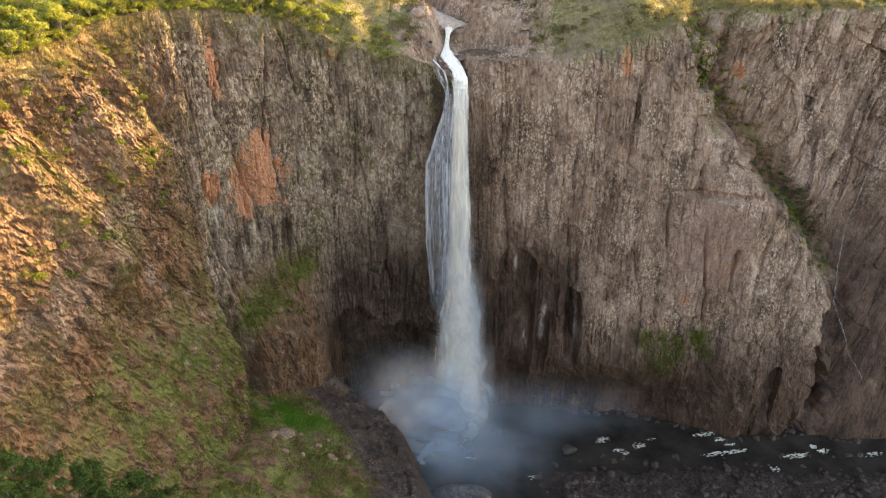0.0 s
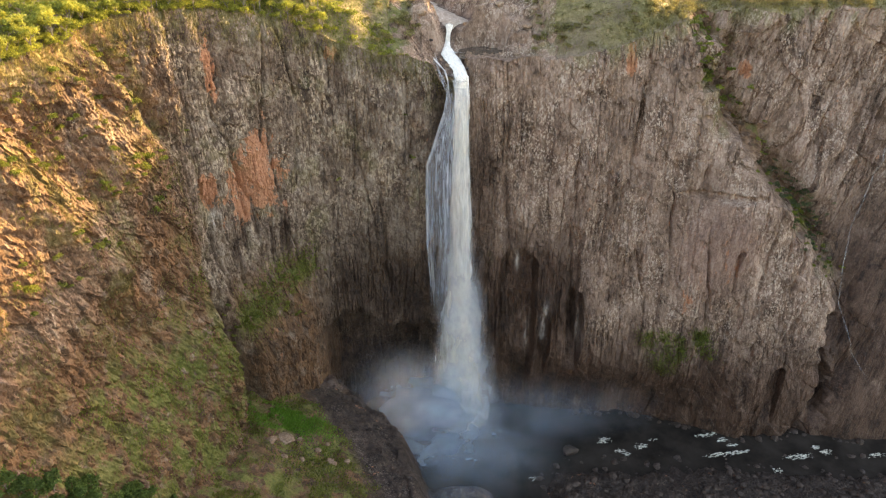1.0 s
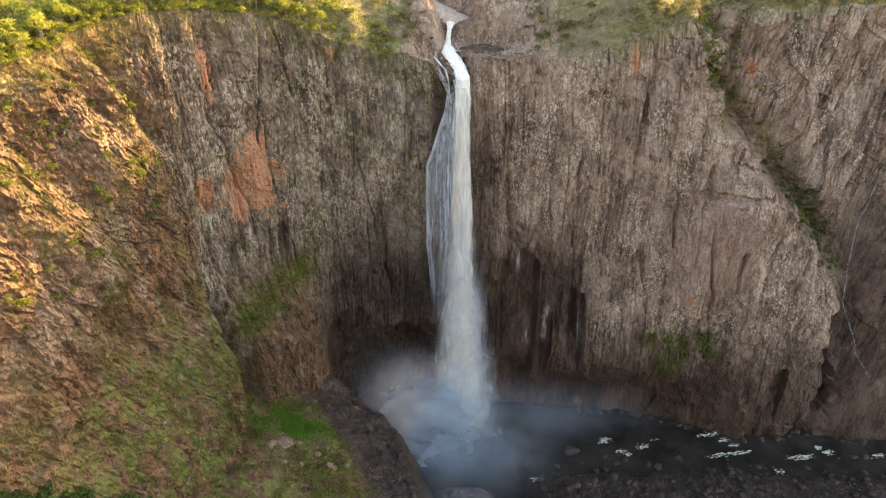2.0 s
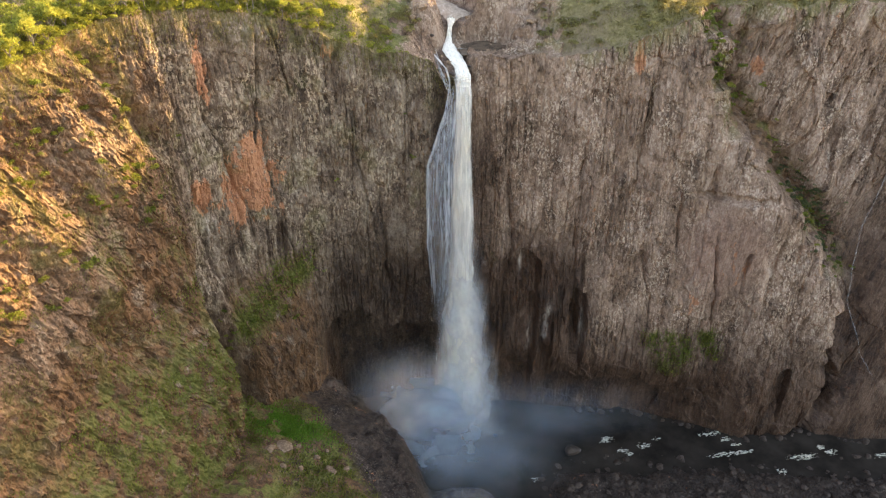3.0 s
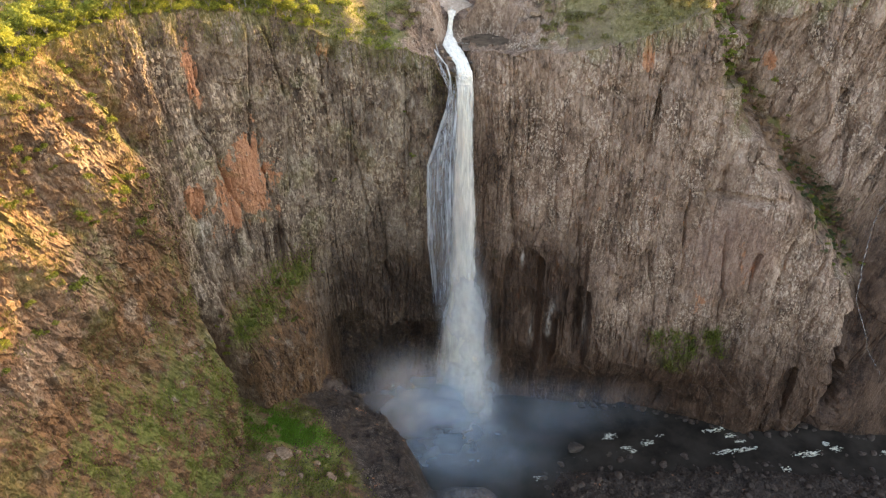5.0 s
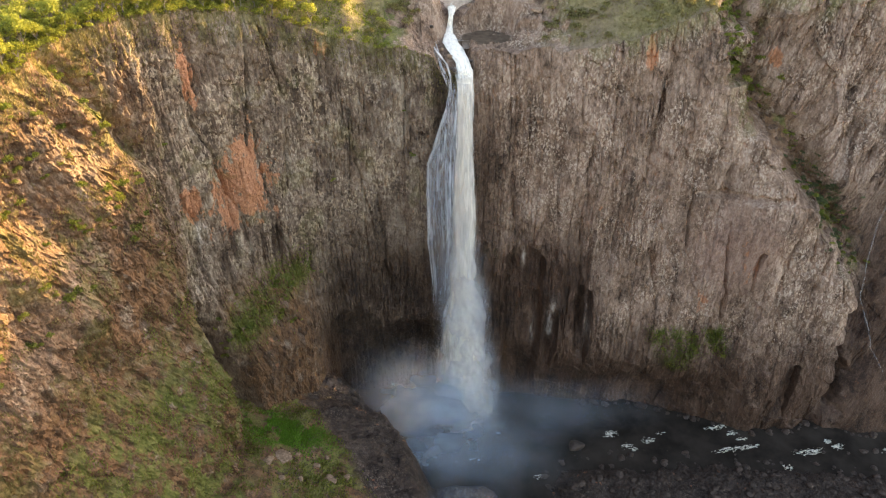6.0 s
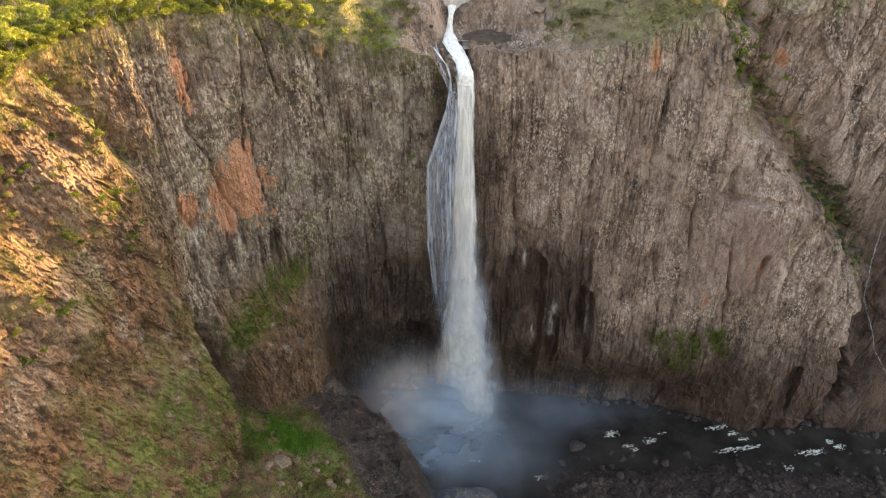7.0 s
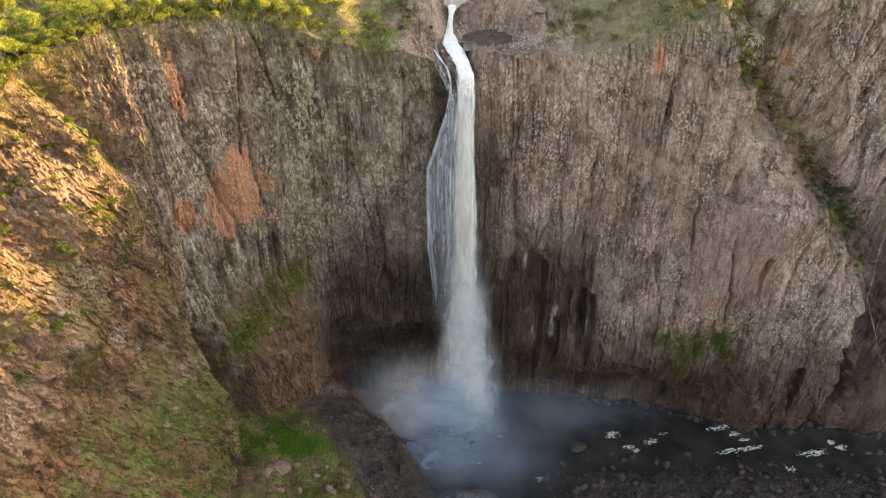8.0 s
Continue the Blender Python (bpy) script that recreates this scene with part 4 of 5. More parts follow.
def droplets(name, pts, size, mat, parent, label, seed, solid=True):
    """Many small bits: little solids for stones, flecks for the finest spray."""
    g = np.random.default_rng(seed)
    n = len(pts)
    q = g.normal(size=(n, 4))
    q /= np.linalg.norm(q, axis=1)[:, None]
    w, a, b_, c = q.T
    rot = np.stack([1 - 2 * (b_ * b_ + c * c), 2 * (a * b_ - c * w), 2 * (a * c + b_ * w), 2 * (a * b_ + c * w), 1 - 2 * (a * a + c * c), 2 * (b_ * c - a * w),
                    2 * (a * c - b_ * w), 2 * (b_ * c + a * w), 1 - 2 * (a * a + b_ * b_)], -1).reshape(n, 3, 3)
    k = 4 if solid else 3
    v = pts[:, None, :] + np.einsum("nij,kj->nki", rot, tetra[:k]) * (size * (0.6 + 0.8 * g.random(n)))[:, None, None]
    f = ((tetra_f if solid else tetra_f[:1])[None] + k * np.arange(n)[:, None, None]).reshape(-1, 3)
    ob = new(name, mesh_from(name, v.reshape(-1, 3), f, [mat]))
    if parent is not None:
        ob.parent = parent
    return tagged(ob, label, kind="stuff")


# loose spray along the fall: it frays the edges, more and more towards the foot
n = 90000
spread_x = rng.normal(size=n)
z = 250 * rng.random(n) ** 2.0
lo, hi = fall_edge(z, JET_L), fall_edge(z, JET_R)
wide = np.interp(z, [0, 60, 150, 250], [0.44, 0.38, 0.30, 0.22])
x = (lo + hi) / 2 + (hi - lo) * wide * spread_x + np.interp(z, [0, 140, 250], [0, 1.0, 0]) * rng.random(n) ** 3 * 8
keep = fbm(x / 5, z / 9, 0.0, 3, 206) + 0.5 * rng.random(n) > 0.15
keep &= np.abs(spread_x) < 1.5 + 0.4 * rng.random(n)
droplets("spray", np.stack([x, fall_edge(z, FALL_Y) - 2.5 + 2.2 * rng.normal(size=n), z], -1)[keep], 0.13, white_mist, waterfall, "loose white spray round the fall", 21, False)
n = 40000
z = 105 + 130 * rng.random(n) ** 0.75
x = fall_edge(z, VEIL_L) + (fall_edge(z, JET_L) - fall_edge(z, VEIL_L)) * rng.random(n) ** 1.4
keep = fbm(x / 0.9, z / 22, 0.0, 3, 207) > -0.06
droplets("veil_spray", np.stack([x, fall_edge(z, FALL_Y) + 0.8 * rng.normal(size=n), z], -1)[keep], 0.11, white_mist, waterfall, "thin drifting spray of the veil", 22, False)

# drifting mist over the plunge pool: thick at the foot, thinning outwards
def mist_cloud(n, c, s, seed, lumps=0.25):
    g = np.random.default_rng(seed)
    p = g.normal(size=(n, 3)) * np.array(s) + np.array(c)
    d = fbm(p[:, 0] / 16, p[:, 1] / 16, p[:, 2] / 16, 3, seed)
    far = (((p - np.array(c)) / np.array(s)) ** 2).sum(1)
    p = p[(g.random(n) < 0.5 + lumps * 4 * d) & (p[:, 2] > 0.3) & (g.random(n) < np.exp(-(far / 5.5) ** 2))]
    return p


def settle(p):
    return p[(p[:, 2] > floor_height(p[:, 0], p[:, 1]) + 0.5) & (p[:, 1] < 402)]


mist = new("mist")
tagged(mist, "pale blue-grey mist drifting over the plunge pool", "mist", kind="stuff")
MIST = [((-4, 388, 14), (14, 9, 20), 0.4), ((-20, 378, 36), (21, 12, 20), 2.0), ((22, 374, 12), (34, 16, 17), 0.6), ((66, 386, 24), (42, 8, 15), 0.2), ((4, 348, 14), (31, 18, 17), 1.45), ((-22, 406, 16), (22, 10, 20), 0.4)]


def mist_at(x, y, z):
    """How thick the mist is at a place, per metre of depth: six drifting banks, lumpy and frayed."""
    rho = 0.0
    for (bx, by, bz), (sx, sy, sz), deep in MIST:
        q = ((x - bx) / sx) ** 2 + ((y - by) / sy) ** 2 + ((z - bz) / sz) ** 2
        rho = rho + deep / (2.5066 * sy) * np.exp(-0.5 * q) * np.clip(1.35 - q / 7, 0, 1)
    lump = fbm(x / 24, y / 20, z / 18, 4, 32)
    return rho * np.clip(1 + 1.4 * lump, 0.1, 2.0)


MIST_STEP = 12.0
for k in range(9):
    my = 314 + MIST_STEP * k
    MX, MZ = np.meshgrid(np.arange(-100, 150, 1.8), np.arange(0.2, 100, 1.5))
    MY = my + 4 * fbm(MX / 40, MZ / 40, 1.0 * k, 2, 330 + k)
    depth = mist_at(MX, MY, MZ) * MIST_STEP
    clear = smooth(MZ - floor_height(MX, MY), 0.0, 6.0) * smooth(np.interp(MX, [-24, -8], [424, 404]) - MY, 0, 8) * smooth(MZ, -1, 18)
    fine_lump = 1 + 0.35 * fbm(MX / 7, MZ / 7, 3.0 * k, 3, 350 + k)
    cover = (1 - np.exp(-depth * fine_lump)) * clear
    f = grid_faces(*MX.shape)
    f = f[cover.ravel()[f].max(1) > 0.006]
    me = mesh_from("mist_bank", np.stack([MX, MY, MZ], -1).reshape(-1, 3), f, [mist_air], flat=False, attrs={"cover": cover})
    part("mist_bank", me, mist)["kind"] = "stuff"
droplets("thin_mist", settle(np.concatenate([mist_cloud(60000, (-20, 376, 30), (25, 13, 17), 32), mist_cloud(60000, (12, 378, 8), (26, 14, 12), 33)])), 0.1, white_mist, mist, "", 42, False)

# upper stream, its small cascade, and the far thin fall
sy = np.linspace(451, 760, 120)[:, None]
sa = np.linspace(-1, 1, 14)[None, :]
scx = np.interp(sy, [450, 470, 486, 535, 620, 900], [3.5, 6, -5, -24, -50, -120])
swd = np.interp(sy, [451, 456, 466, 480, 520, 600, 800], [2.2, 4.5, 10, 9, 8, 8, 8]) * (1 + 0.35 * fbm(sy / 7, np.sign(sa) * 3, 0.0, 3, 218))
Zs = np.interp(sy, [449, 452, 485, 535, 620, 900], [270, 274.0, 275.9, 278.1, 282.9, 295]) + 0.25 * fbm(sy / 3, sa * 4, 0.0, 3, 211)
stream_mat, nt, b = material("shallow_tan_stream", 0.75)
nt.links.new(ramp(nt, noise_of(nt, position(nt, 1, 0.35, 1), 0.5, 5, 0.65), [(0.35, (0.36, 0.255, 0.17)), (0.6, (0.54, 0.405, 0.285)), (0.72, (0.78, 0.67, 0.53))]), b.inputs["Base Color"])
stream = tagged(new("stream", mesh_from("stream", np.stack([scx + swd * sa, sy + 0 * sa, Zs - 0.7 * sa ** 4], -1).reshape(-1, 3), grid_faces(120, 14), [stream_mat], flat=False)), "shallow pale stream sliding over bare rock", "stream", kind="structure")
cz = np.linspace(0, 1, 220)[:, None]
ca = np.linspace(-1, 1, 26)[None, :]
knots = [0, 0.09, 0.17, 0.28, 0.4, 0.52, 0.63, 0.73, 0.84, 1]
Xc = np.interp(cz, knots, [3.5, 3, 2.3, 2, 2.6, 5.8, 8.7, 10.3, 10.7, 10.6]) + ca * np.interp(cz, knots, [2.4, 1.3, 1.5, 2.2, 4.2, 4.3, 4.0, 3.8, 3.4, 0.5]) * (1 + 0.14 * fbm(cz * 14, ca * 0.7, 0.0, 3, 217))
Yc = np.interp(cz, knots, [452.5, 448.6, 445.5, 440, 431, 422, 414, 408.5, 404.6, 399.2]) - 0.5 * (1 - ca ** 2) + 0.5 * fbm(ca * 5, cz * 18, 0.0, 3, 212)
Zc = np.interp(cz, knots, [274.2, 271, 265.6, 263.6, 262.2, 260.2, 257.6, 254.4, 246, 212]) + 0.7 * (1 - ca ** 2) + 0.7 * fbm(ca * 4, cz * 26, 3.0, 4, 213)
part("cascade", mesh_from("cascade", np.stack([Xc, Yc, Zc], -1).reshape(-1, 3), grid_faces(220, 26), [white_lip], flat=False), waterfall, "white cascade over the lip")
for k, (py, px, rx, ry) in enumerate([(505, -14, 3, 6), (520, -19, 4, 9), (538, -25, 5, 9), (560, -31, 5, 10), (455, 3, 2, 3)]):
    blotch("rapids", px, py, float(np.interp(py, [449, 452, 485, 535, 620], [270, 274.0, 275.9, 278.1, 282.9])) + 0.2, rx, ry, 140 + k, foam_white, stream, 0.5)

# a thin second fall, far down the side gully
def on_east(xx, z):
    i = int(np.argmin(np.abs(X[0] - xx)))
    j = int(np.argmin(np.abs(Zr[:, i] - z)))
    return float(X[j, i]), float(Yr[j, i]), float(Zr[j, i])


thin_fall = new("thin_waterfall")
tagged(thin_fall, "thin white trickle running down the dark side gully", "waterfall")
tz = np.linspace(232, 46, 150)
tx = np.interp(tz, [46, 50, 65, 99, 117, 151, 180, 213, 235], [293, 291, 281, 268.5, 268, 268.5, 272, 274, 277]) + 0.5 * fbm(tz / 6, 0 * tz, 0 * tz, 3, 215)
ty = np.array([min(on_east(a + q, c)[1] for q in (-1.5, -0.7, 0, 0.7, 1.5)) for a, c in zip(tx, tz)])
ty = np.minimum(ty, eased(ty, 9)) - 0.5
tw = 0.2 * (1 + 0.5 * fbm(tz / 5, 0 * tz, 0 * tz, 2, 216))
ring = np.stack([np.stack([tx + tw * math.cos(a), ty + 0.4 * math.sin(a), tz], -1) for a in (0, 2.1, 4.2, 0)], 1)
part("trickle", mesh_from("trickle", ring.reshape(-1, 3), grid_faces(150, 4), [white_trickle], flat=False), thin_fall)

# ---------------- plants ----------------
def leaf_cloud(g, lobes, n, size):
    """Leaf clumps on the skin of several lobes: bent little leaves, two triangles each."""
    c, r = np.array([q[:3] for q in lobes], float), np.array([q[3] for q in lobes])
    k = g.choice(len(lobes), n, p=r ** 2 / (r ** 2).sum())
    d = g.normal(size=(n, 3))
    d /= np.linalg.norm(d, axis=1)[:, None]
    d[:, 2] = np.where(d[:, 2] < -0.4, -d[:, 2], d[:, 2])
    p = c[k] + d * (r[k] * (0.55 + 0.5 * g.random(n)))[:, None] * np.array([1, 1, 0.75])
    a = g.normal(size=(n, 3))
    a /= np.linalg.norm(a, axis=1)[:, None]
    b_ = np.cross(a, d + 0.5 * g.normal(size=(n, 3)))
    b_ /= np.linalg.norm(b_, axis=1)[:, None] + 1e-6
    s = (size * (0.6 + 0.8 * g.random(n)))[:, None]
    v = np.stack([p - a * s, p + b_ * s * 0.6, p + a * s, p - b_ * s * 0.6 + d * s * 0.3], 1)
    return v.reshape(-1, 3), np.arange(4 * n).reshape(n, 4)


def limb(verts, faces, a, b_, ra, rb, sides=6):
    a, b_ = Vector(a), Vector(b_)
    q = (b_ - a).to_track_quat("Z", "Y")
    base = len(verts)
    for p, r in ((a, ra), ((a + b_) / 2 + Vector((0.1 * ra, 0.2 * ra, 0)), (ra + rb) / 2), (b_, rb)):
        verts += [p + q @ Vector((r * math.cos(2 * math.pi * k / sides), r * math.sin(2 * math.pi * k / sides), 0)) for k in range(sides)]
    for ring in (0, 1):
        for k in range(sides):
            faces.append((base + ring * sides + k, base + ring * sides + (k + 1) % sides, base + (ring + 1) * sides + (k + 1) % sides, base + (ring + 1) * sides + k))


def make_tree(name, seed, tall, spread, leaf, label, category, group, leaves=640, size=0.42):
    g = np.random.default_rng(seed)
    root = new(name)
    verts, faces, lobes = [], [], []
    fork = tall * 0.42
    limb(verts, faces, (0, 0, -0.8), (0.15 * spread * g.normal(), 0.15 * spread * g.normal(), fork), tall * 0.032, tall * 0.02)
    for i in range(5):
        a = 2 * math.pi * (i + 0.6 * g.random()) / 5
        d = spread * (0.35 + 0.35 * g.random())
        tip = (d * math.cos(a), d * math.sin(a), tall * (0.6 + 0.25 * g.random()))
        limb(verts, faces, (0, 0, fork * (0.75 + 0.2 * g.random())), tip, tall * 0.015, tall * 0.006, 5)
        lobes.append((*tip, spread * (0.34 + 0.2 * g.random())))
    lobes.append((0, 0, tall * 0.85, spread * 0.42))
    part("trunk", mesh_from("trunk", np.array([tuple(v) for v in verts]), np.array(faces), [bark], flat=False), root)
    v, f = leaf_cloud(g, lobes, leaves, size)
    part("crown", mesh_from("crown", v, f, [leaf], flat=True), root)
    return tagged(root, label, category, group)


def make_shrub(name, seed, tall, spread, leaf, label, group, leaves=260, size=0.34):
    g = np.random.default_rng(seed)
    root = new(name)
    verts, faces, lobes = [], [], []
    for i in range(4):
        a = 2 * math.pi * (i + 0.7 * g.random()) / 4
        d = spread * (0.3 + 0.35 * g.random())
        tip = (d * math.cos(a), d * math.sin(a), tall * (0.45 + 0.35 * g.random()))
        limb(verts, faces, (0, 0, -0.5), tip, 0.09, 0.04, 4)
        lobes.append((*tip, spread * (0.35 + 0.25 * g.random())))
    part("stem", mesh_from("stem", np.array([tuple(v) for v in verts]), np.array(faces), [bark], flat=False), root)
    v, f = leaf_cloud(g, lobes, leaves, size)
    part("foliage", mesh_from("foliage", v, f, [leaf], flat=True), root)
    return tagged(root, label, "shrub", group)


class Lookup:
    """Height of a built sheet at a place, by its nearest vertex."""
    def __init__(self, X, Y, Z):
        self.p, self.z = np.stack([X.ravel(), Y.ravel()], -1), Z.ravel()

    def __call__(self, x, y):
        i = np.argmin((self.p[:, 0] - x) ** 2 + (self.p[:, 1] - y) ** 2)
        return float(self.z[i])


near_rows = SETBACK < 260
west_top = Lookup(PX[near_rows][:, ::3], PY[near_rows][:, ::3], PZ[near_rows][:, ::3])
east_top = Lookup(PX2[near_rows][:, ::3], PY2[near_rows][:, ::3], PZ2[near_rows][:, ::3])
lip_top = Lookup(LX[::2, ::2], LY[::2, ::2], LZ[::2, ::2])


def scatter(makers, places, rnd, lo=0.75, hi=1.25):
    """One thing of each kind first, then copies; each place is x, y, z."""
    for i, (px, py, pz) in enumerate(places):
        m = pose(px, py, pz, 0, 0, rnd.random() * 360)
        s = lo + (hi - lo) * rnd.random()
        k = i % len(makers)
        if makers[k][1] is None:
            ob = makers[k][1] = makers[k][0]()
            ob.matrix_basis = m @ Matrix.Scale(s, 4)
        else:
            ob = copy_thing(makers[k][1], m)
            ob.scale = (s, s, s)


rnd = random.Random(3)
WOOD = "trees on the western plateau"
gum = [[lambda k=k: make_tree("gum_tree", 300 + k, 8.5 + k, 4.2 + 0.4 * k, leaf_tree, "leafy yellow-green gum tree standing on the plateau", "tree", WOOD), None] for k in range(4)]
places = []
while len(places) < 260:
    i = rnd.randrange(len(u))
    if cy[i] < 215 or cx[i] > -62:
        continue
    back_r = 0.8 + 60 * rnd.random() ** 2.0
    px, py = float(Xl[-1, i] - nx[i] * back_r), float(Yl[-1, i] - ny[i] * back_r)
    if channel(np.array(px), np.array(py))[0] > 0.05 or any((px - q[0]) ** 2 + (py - q[1]) ** 2 < 9 for q in places):
        continue
    places.append((px, py, west_top(px, py) - 0.2))
scatter(gum, places, rnd, 0.6, 1.15)

GREENS = "green bushes along the western rim"
rim_bush = [[lambda k=k: make_shrub("rim_bush", 340 + k, 2.6 + 0.5 * k, 2.4 + 0.3 * k, leaf_tree, "bright green bush on the edge of the gorge", GREENS), None] for k in range(3)]
places = []
while len(places) < 230:
    i = rnd.randrange(len(u))
    if cy[i] < 215 or cx[i] > -26:
        continue
    back_r = -0.5 + (24 if cx[i] > -95 else 8) * rnd.random() ** 1.3
    px, py = float(Xl[-1, i] - nx[i] * back_r), float(Yl[-1, i] - ny[i] * back_r)
    places.append((px, py, west_top(px, py) - 0.3))
scatter(rim_bush, places, rnd, 0.5, 1.15)

scrub = [[lambda k=k: make_shrub("scrub_bush", 320 + k, 3.0 + 0.5 * k, 2.6 + 0.3 * k, leaf_scrub, "olive dry scrub bush on the cliff top", "scrub above the cliffs"), None] for k in range(3)]
places = []
while len(places) < 260:
    px = 50 + 235 * rnd.random()
    i = int(np.argmin(np.abs(PX2[0] - px)))
    py = float(Yr[-1, i]) + 3 + 60 * rnd.random() ** 1.4
    places.append((px, py, (lip_top if px < 62 and py > 421 else east_top)(px, py) - 0.2))
while len(places) < 295:
    px, py = -45 + 40 * rnd.random(), 410 + 60 * rnd.random()
    if channel(np.array(px), np.array(py))[0] < 0.1:
        if px < -16:
            places.append((px, py, (lip_top if px > -30 and py > 421 else west_top)(px, py) - 0.2))
for k in range(45):
    px, py = 12 + 48 * rnd.random(), 462 + 50 * rnd.random()
    if channel(np.array(px), np.array(py))[0] < 0.05:
        places.append((px, py, lip_top(px, py) - 0.2))
scatter(scrub, places, rnd, 0.6, 1.3)

# bushes rooted in the rock faces
def on_west(z, uu, out=0.0):
    i = int(np.argmin(np.abs(u - uu)))
    j = int(np.argmin(np.abs(Zl[:, i] - z)))
    return float(Xl[j, i] + nx[i] * out), float(Yl[j, i] + ny[i] * out), float(Zl[j, i])


SPRIG = "bushes rooted in the cliff"
sprig = [[lambda k=k: make_shrub("cliff_bush", 360 + k, 2.2 + 0.6 * k, 2.0 + 0.4 * k, leaf_grass, "bright green bush rooted in a crack of the cliff", SPRIG), None] for k in range(3)]
places = [on_west(141, u_of_x(-77)), on_west(143, u_of_x(-80)), on_west(139, u_of_x(-74)), on_west(246, u_of_y(340)), on_west(232, u_of_x(-22)), on_west(205, u_of_x(-18)), on_west(196, u_of_x(-62))]
for k in range(95):
    places.append(on_west(222 + 72 * rnd.random(), u_of_y(215 + 105 * rnd.random())))
for k in range(26):
    places.append(on_west(118 + 34 * rnd.random(), u_of_y(338 + 40 * rnd.random())))
for k in range(80):
    zz_ = 118 + 165 * rnd.random()
    places.append(on_east(float(np.interp(zz_, [116, 182, 240, 285], [250, 203, 156, 139])) + 9 + 6 * rnd.gauss(0, 1), zz_))
for k in range(30):
    tz_ = 245 + 38 * rnd.random()
    places.append(on_east(float(np.interp(tz_, [240, 285], [156, 139])) + 3 * rnd.gauss(0, 1), tz_))
for k in range(14):
    cz_ = 62 + 22 * rnd.random()
    places.append(on_east(rnd.choice((138, 150, 158, 174, 174)) - 0.35 * (cz_ - 78) + 2 * rnd.gauss(0, 1), cz_))
scatter(sprig, places, rnd, 0.5, 1.25)
gully_bush = [[lambda k=k: make_shrub("gully_bush", 366 + k, 2.6 + 0.6 * k, 2.6 + 0.4 * k, leaf_gully, "dark green bush crowding the floor of the side gully", "bushes in the side gully"), None] for k in range(3)]
places = []
for k in range(90):
    zz_ = 166 + 17 * rnd.gauss(0, 1)
    places.append(on_east(228 - 0.6 * (zz_ - 164) + 7 * rnd.gauss(0, 1), zz_))
scatter(gully_bush, places, rnd, 0.5, 1.1)

DARKS = "rainforest trees on the lower slope"
dark = [[lambda k=k: make_tree("rainforest_tree", 380 + k, 7 + k, 3.8 + 0.4 * k, leaf_dark, "dark green rainforest tree on the lower slope", "tree", DARKS), None] for k in range(3)]
places = []
for k in range(150):
    ty_ = 150 + 78 * rnd.random()
    places.append(on_west(188 - 1.25 * (ty_ - 175) - 42 * rnd.random(), u_of_y(ty_)))
scatter(dark, places, rnd, 0.7, 1.2)

# ---------------- grass, stuff nobody could count ----------------
def tufts(name, pts, size, mat, label, seed):
    g = np.random.default_rng(seed)
    n = len(pts)
    verts = np.empty((n, 3, 3, 3))
    for k in range(3):
        a = 2 * math.pi * (k / 3 + g.random(n))
        s = size * (0.5 + g.random(n))
        d = np.stack([np.cos(a), np.sin(a), 0 * a], -1)
        side = np.stack([-np.sin(a), np.cos(a), 0 * a], -1)
        verts[:, k, 0] = pts - side * (0.25 * s)[:, None] - np.array([0, 0, 0.15])
        verts[:, k, 1] = pts + side * (0.25 * s)[:, None] - np.array([0, 0, 0.15])
        verts[:, k, 2] = pts + d * (0.45 * s)[:, None] + np.array([0, 0, 1.0]) * (0.9 * s)[:, None]
    return tagged(new(name, mesh_from(name, verts.reshape(-1, 3), np.arange(9 * n).reshape(-1, 3), [mat])), label, "grass", kind="stuff")


def on_sheet(X, Y, Z, weight, n, seed):
    g = np.random.default_rng(seed)
    w = np.clip(weight, 0, None).ravel()
    i = g.choice(len(w), n, p=w / w.sum())
    p = np.stack([X.ravel()[i], Y.ravel()[i], Z.ravel()[i]], -1)
    return p + g.normal(size=p.shape) * np.array([0.35, 0.35, 0.0])


inside = (GX > -115) & (GX < -30) & (GY > 200) & (GY < 392)
patchy = smooth(fbm(GX / 9, GY / 9, 0.0, 3, 401), -0.1, 0.2)
shady = np.exp(-((GX + 89) / 15) ** 2 - ((GY - 320) / 12) ** 2)
tufts("shelf_grass", on_sheet(GX, GY, GZ, on_apron * inside * patchy * (1 - 0.95 * sandy) * (1 - 0.8 * shady), 15000, 402), 0.8, leaf_grass, "yellow-green grass on the shelf below the cliff", 403)
tufts("lush_grass", on_sheet(GX, GY, GZ, on_apron * inside * shady * smooth(fbm(GX / 8, GY / 8, 2.0, 3, 417), -0.15, 0.15), 8000, 418), 0.8, leaf_lush, "lush dark green growth at the head of the shelf", 419)
slope_w = lean * (Zl > 95) * (Zl < 186) * (CY > 150) * smooth(fbm(U / 11, Zl / 12, 0.0, 3, 404), -0.05, 0.2) + 2.2 * ledge
tufts("slope_grass", on_sheet(Xl, Yl, Zl, slope_w, 15000, 405), 0.8, leaf_grass, "patchy green grass on the steep slope", 406)
dry_w = lean * (Zl > 180) * (CY > 150) * smooth(fbm(U / 8, Zl / 9, 1.0, 3, 407), 0.0, 0.2) + 1.2 * smooth(Zl / rim_l, 0.93, 1.0) * (CY > 150)
tufts("dry_slope_grass", on_sheet(Xl, Yl, Zl, dry_w, 22000, 408), 0.8, leaf_hay, "dry golden grass on the broken slope", 409)
far = (R < 70) & (PY > 150)
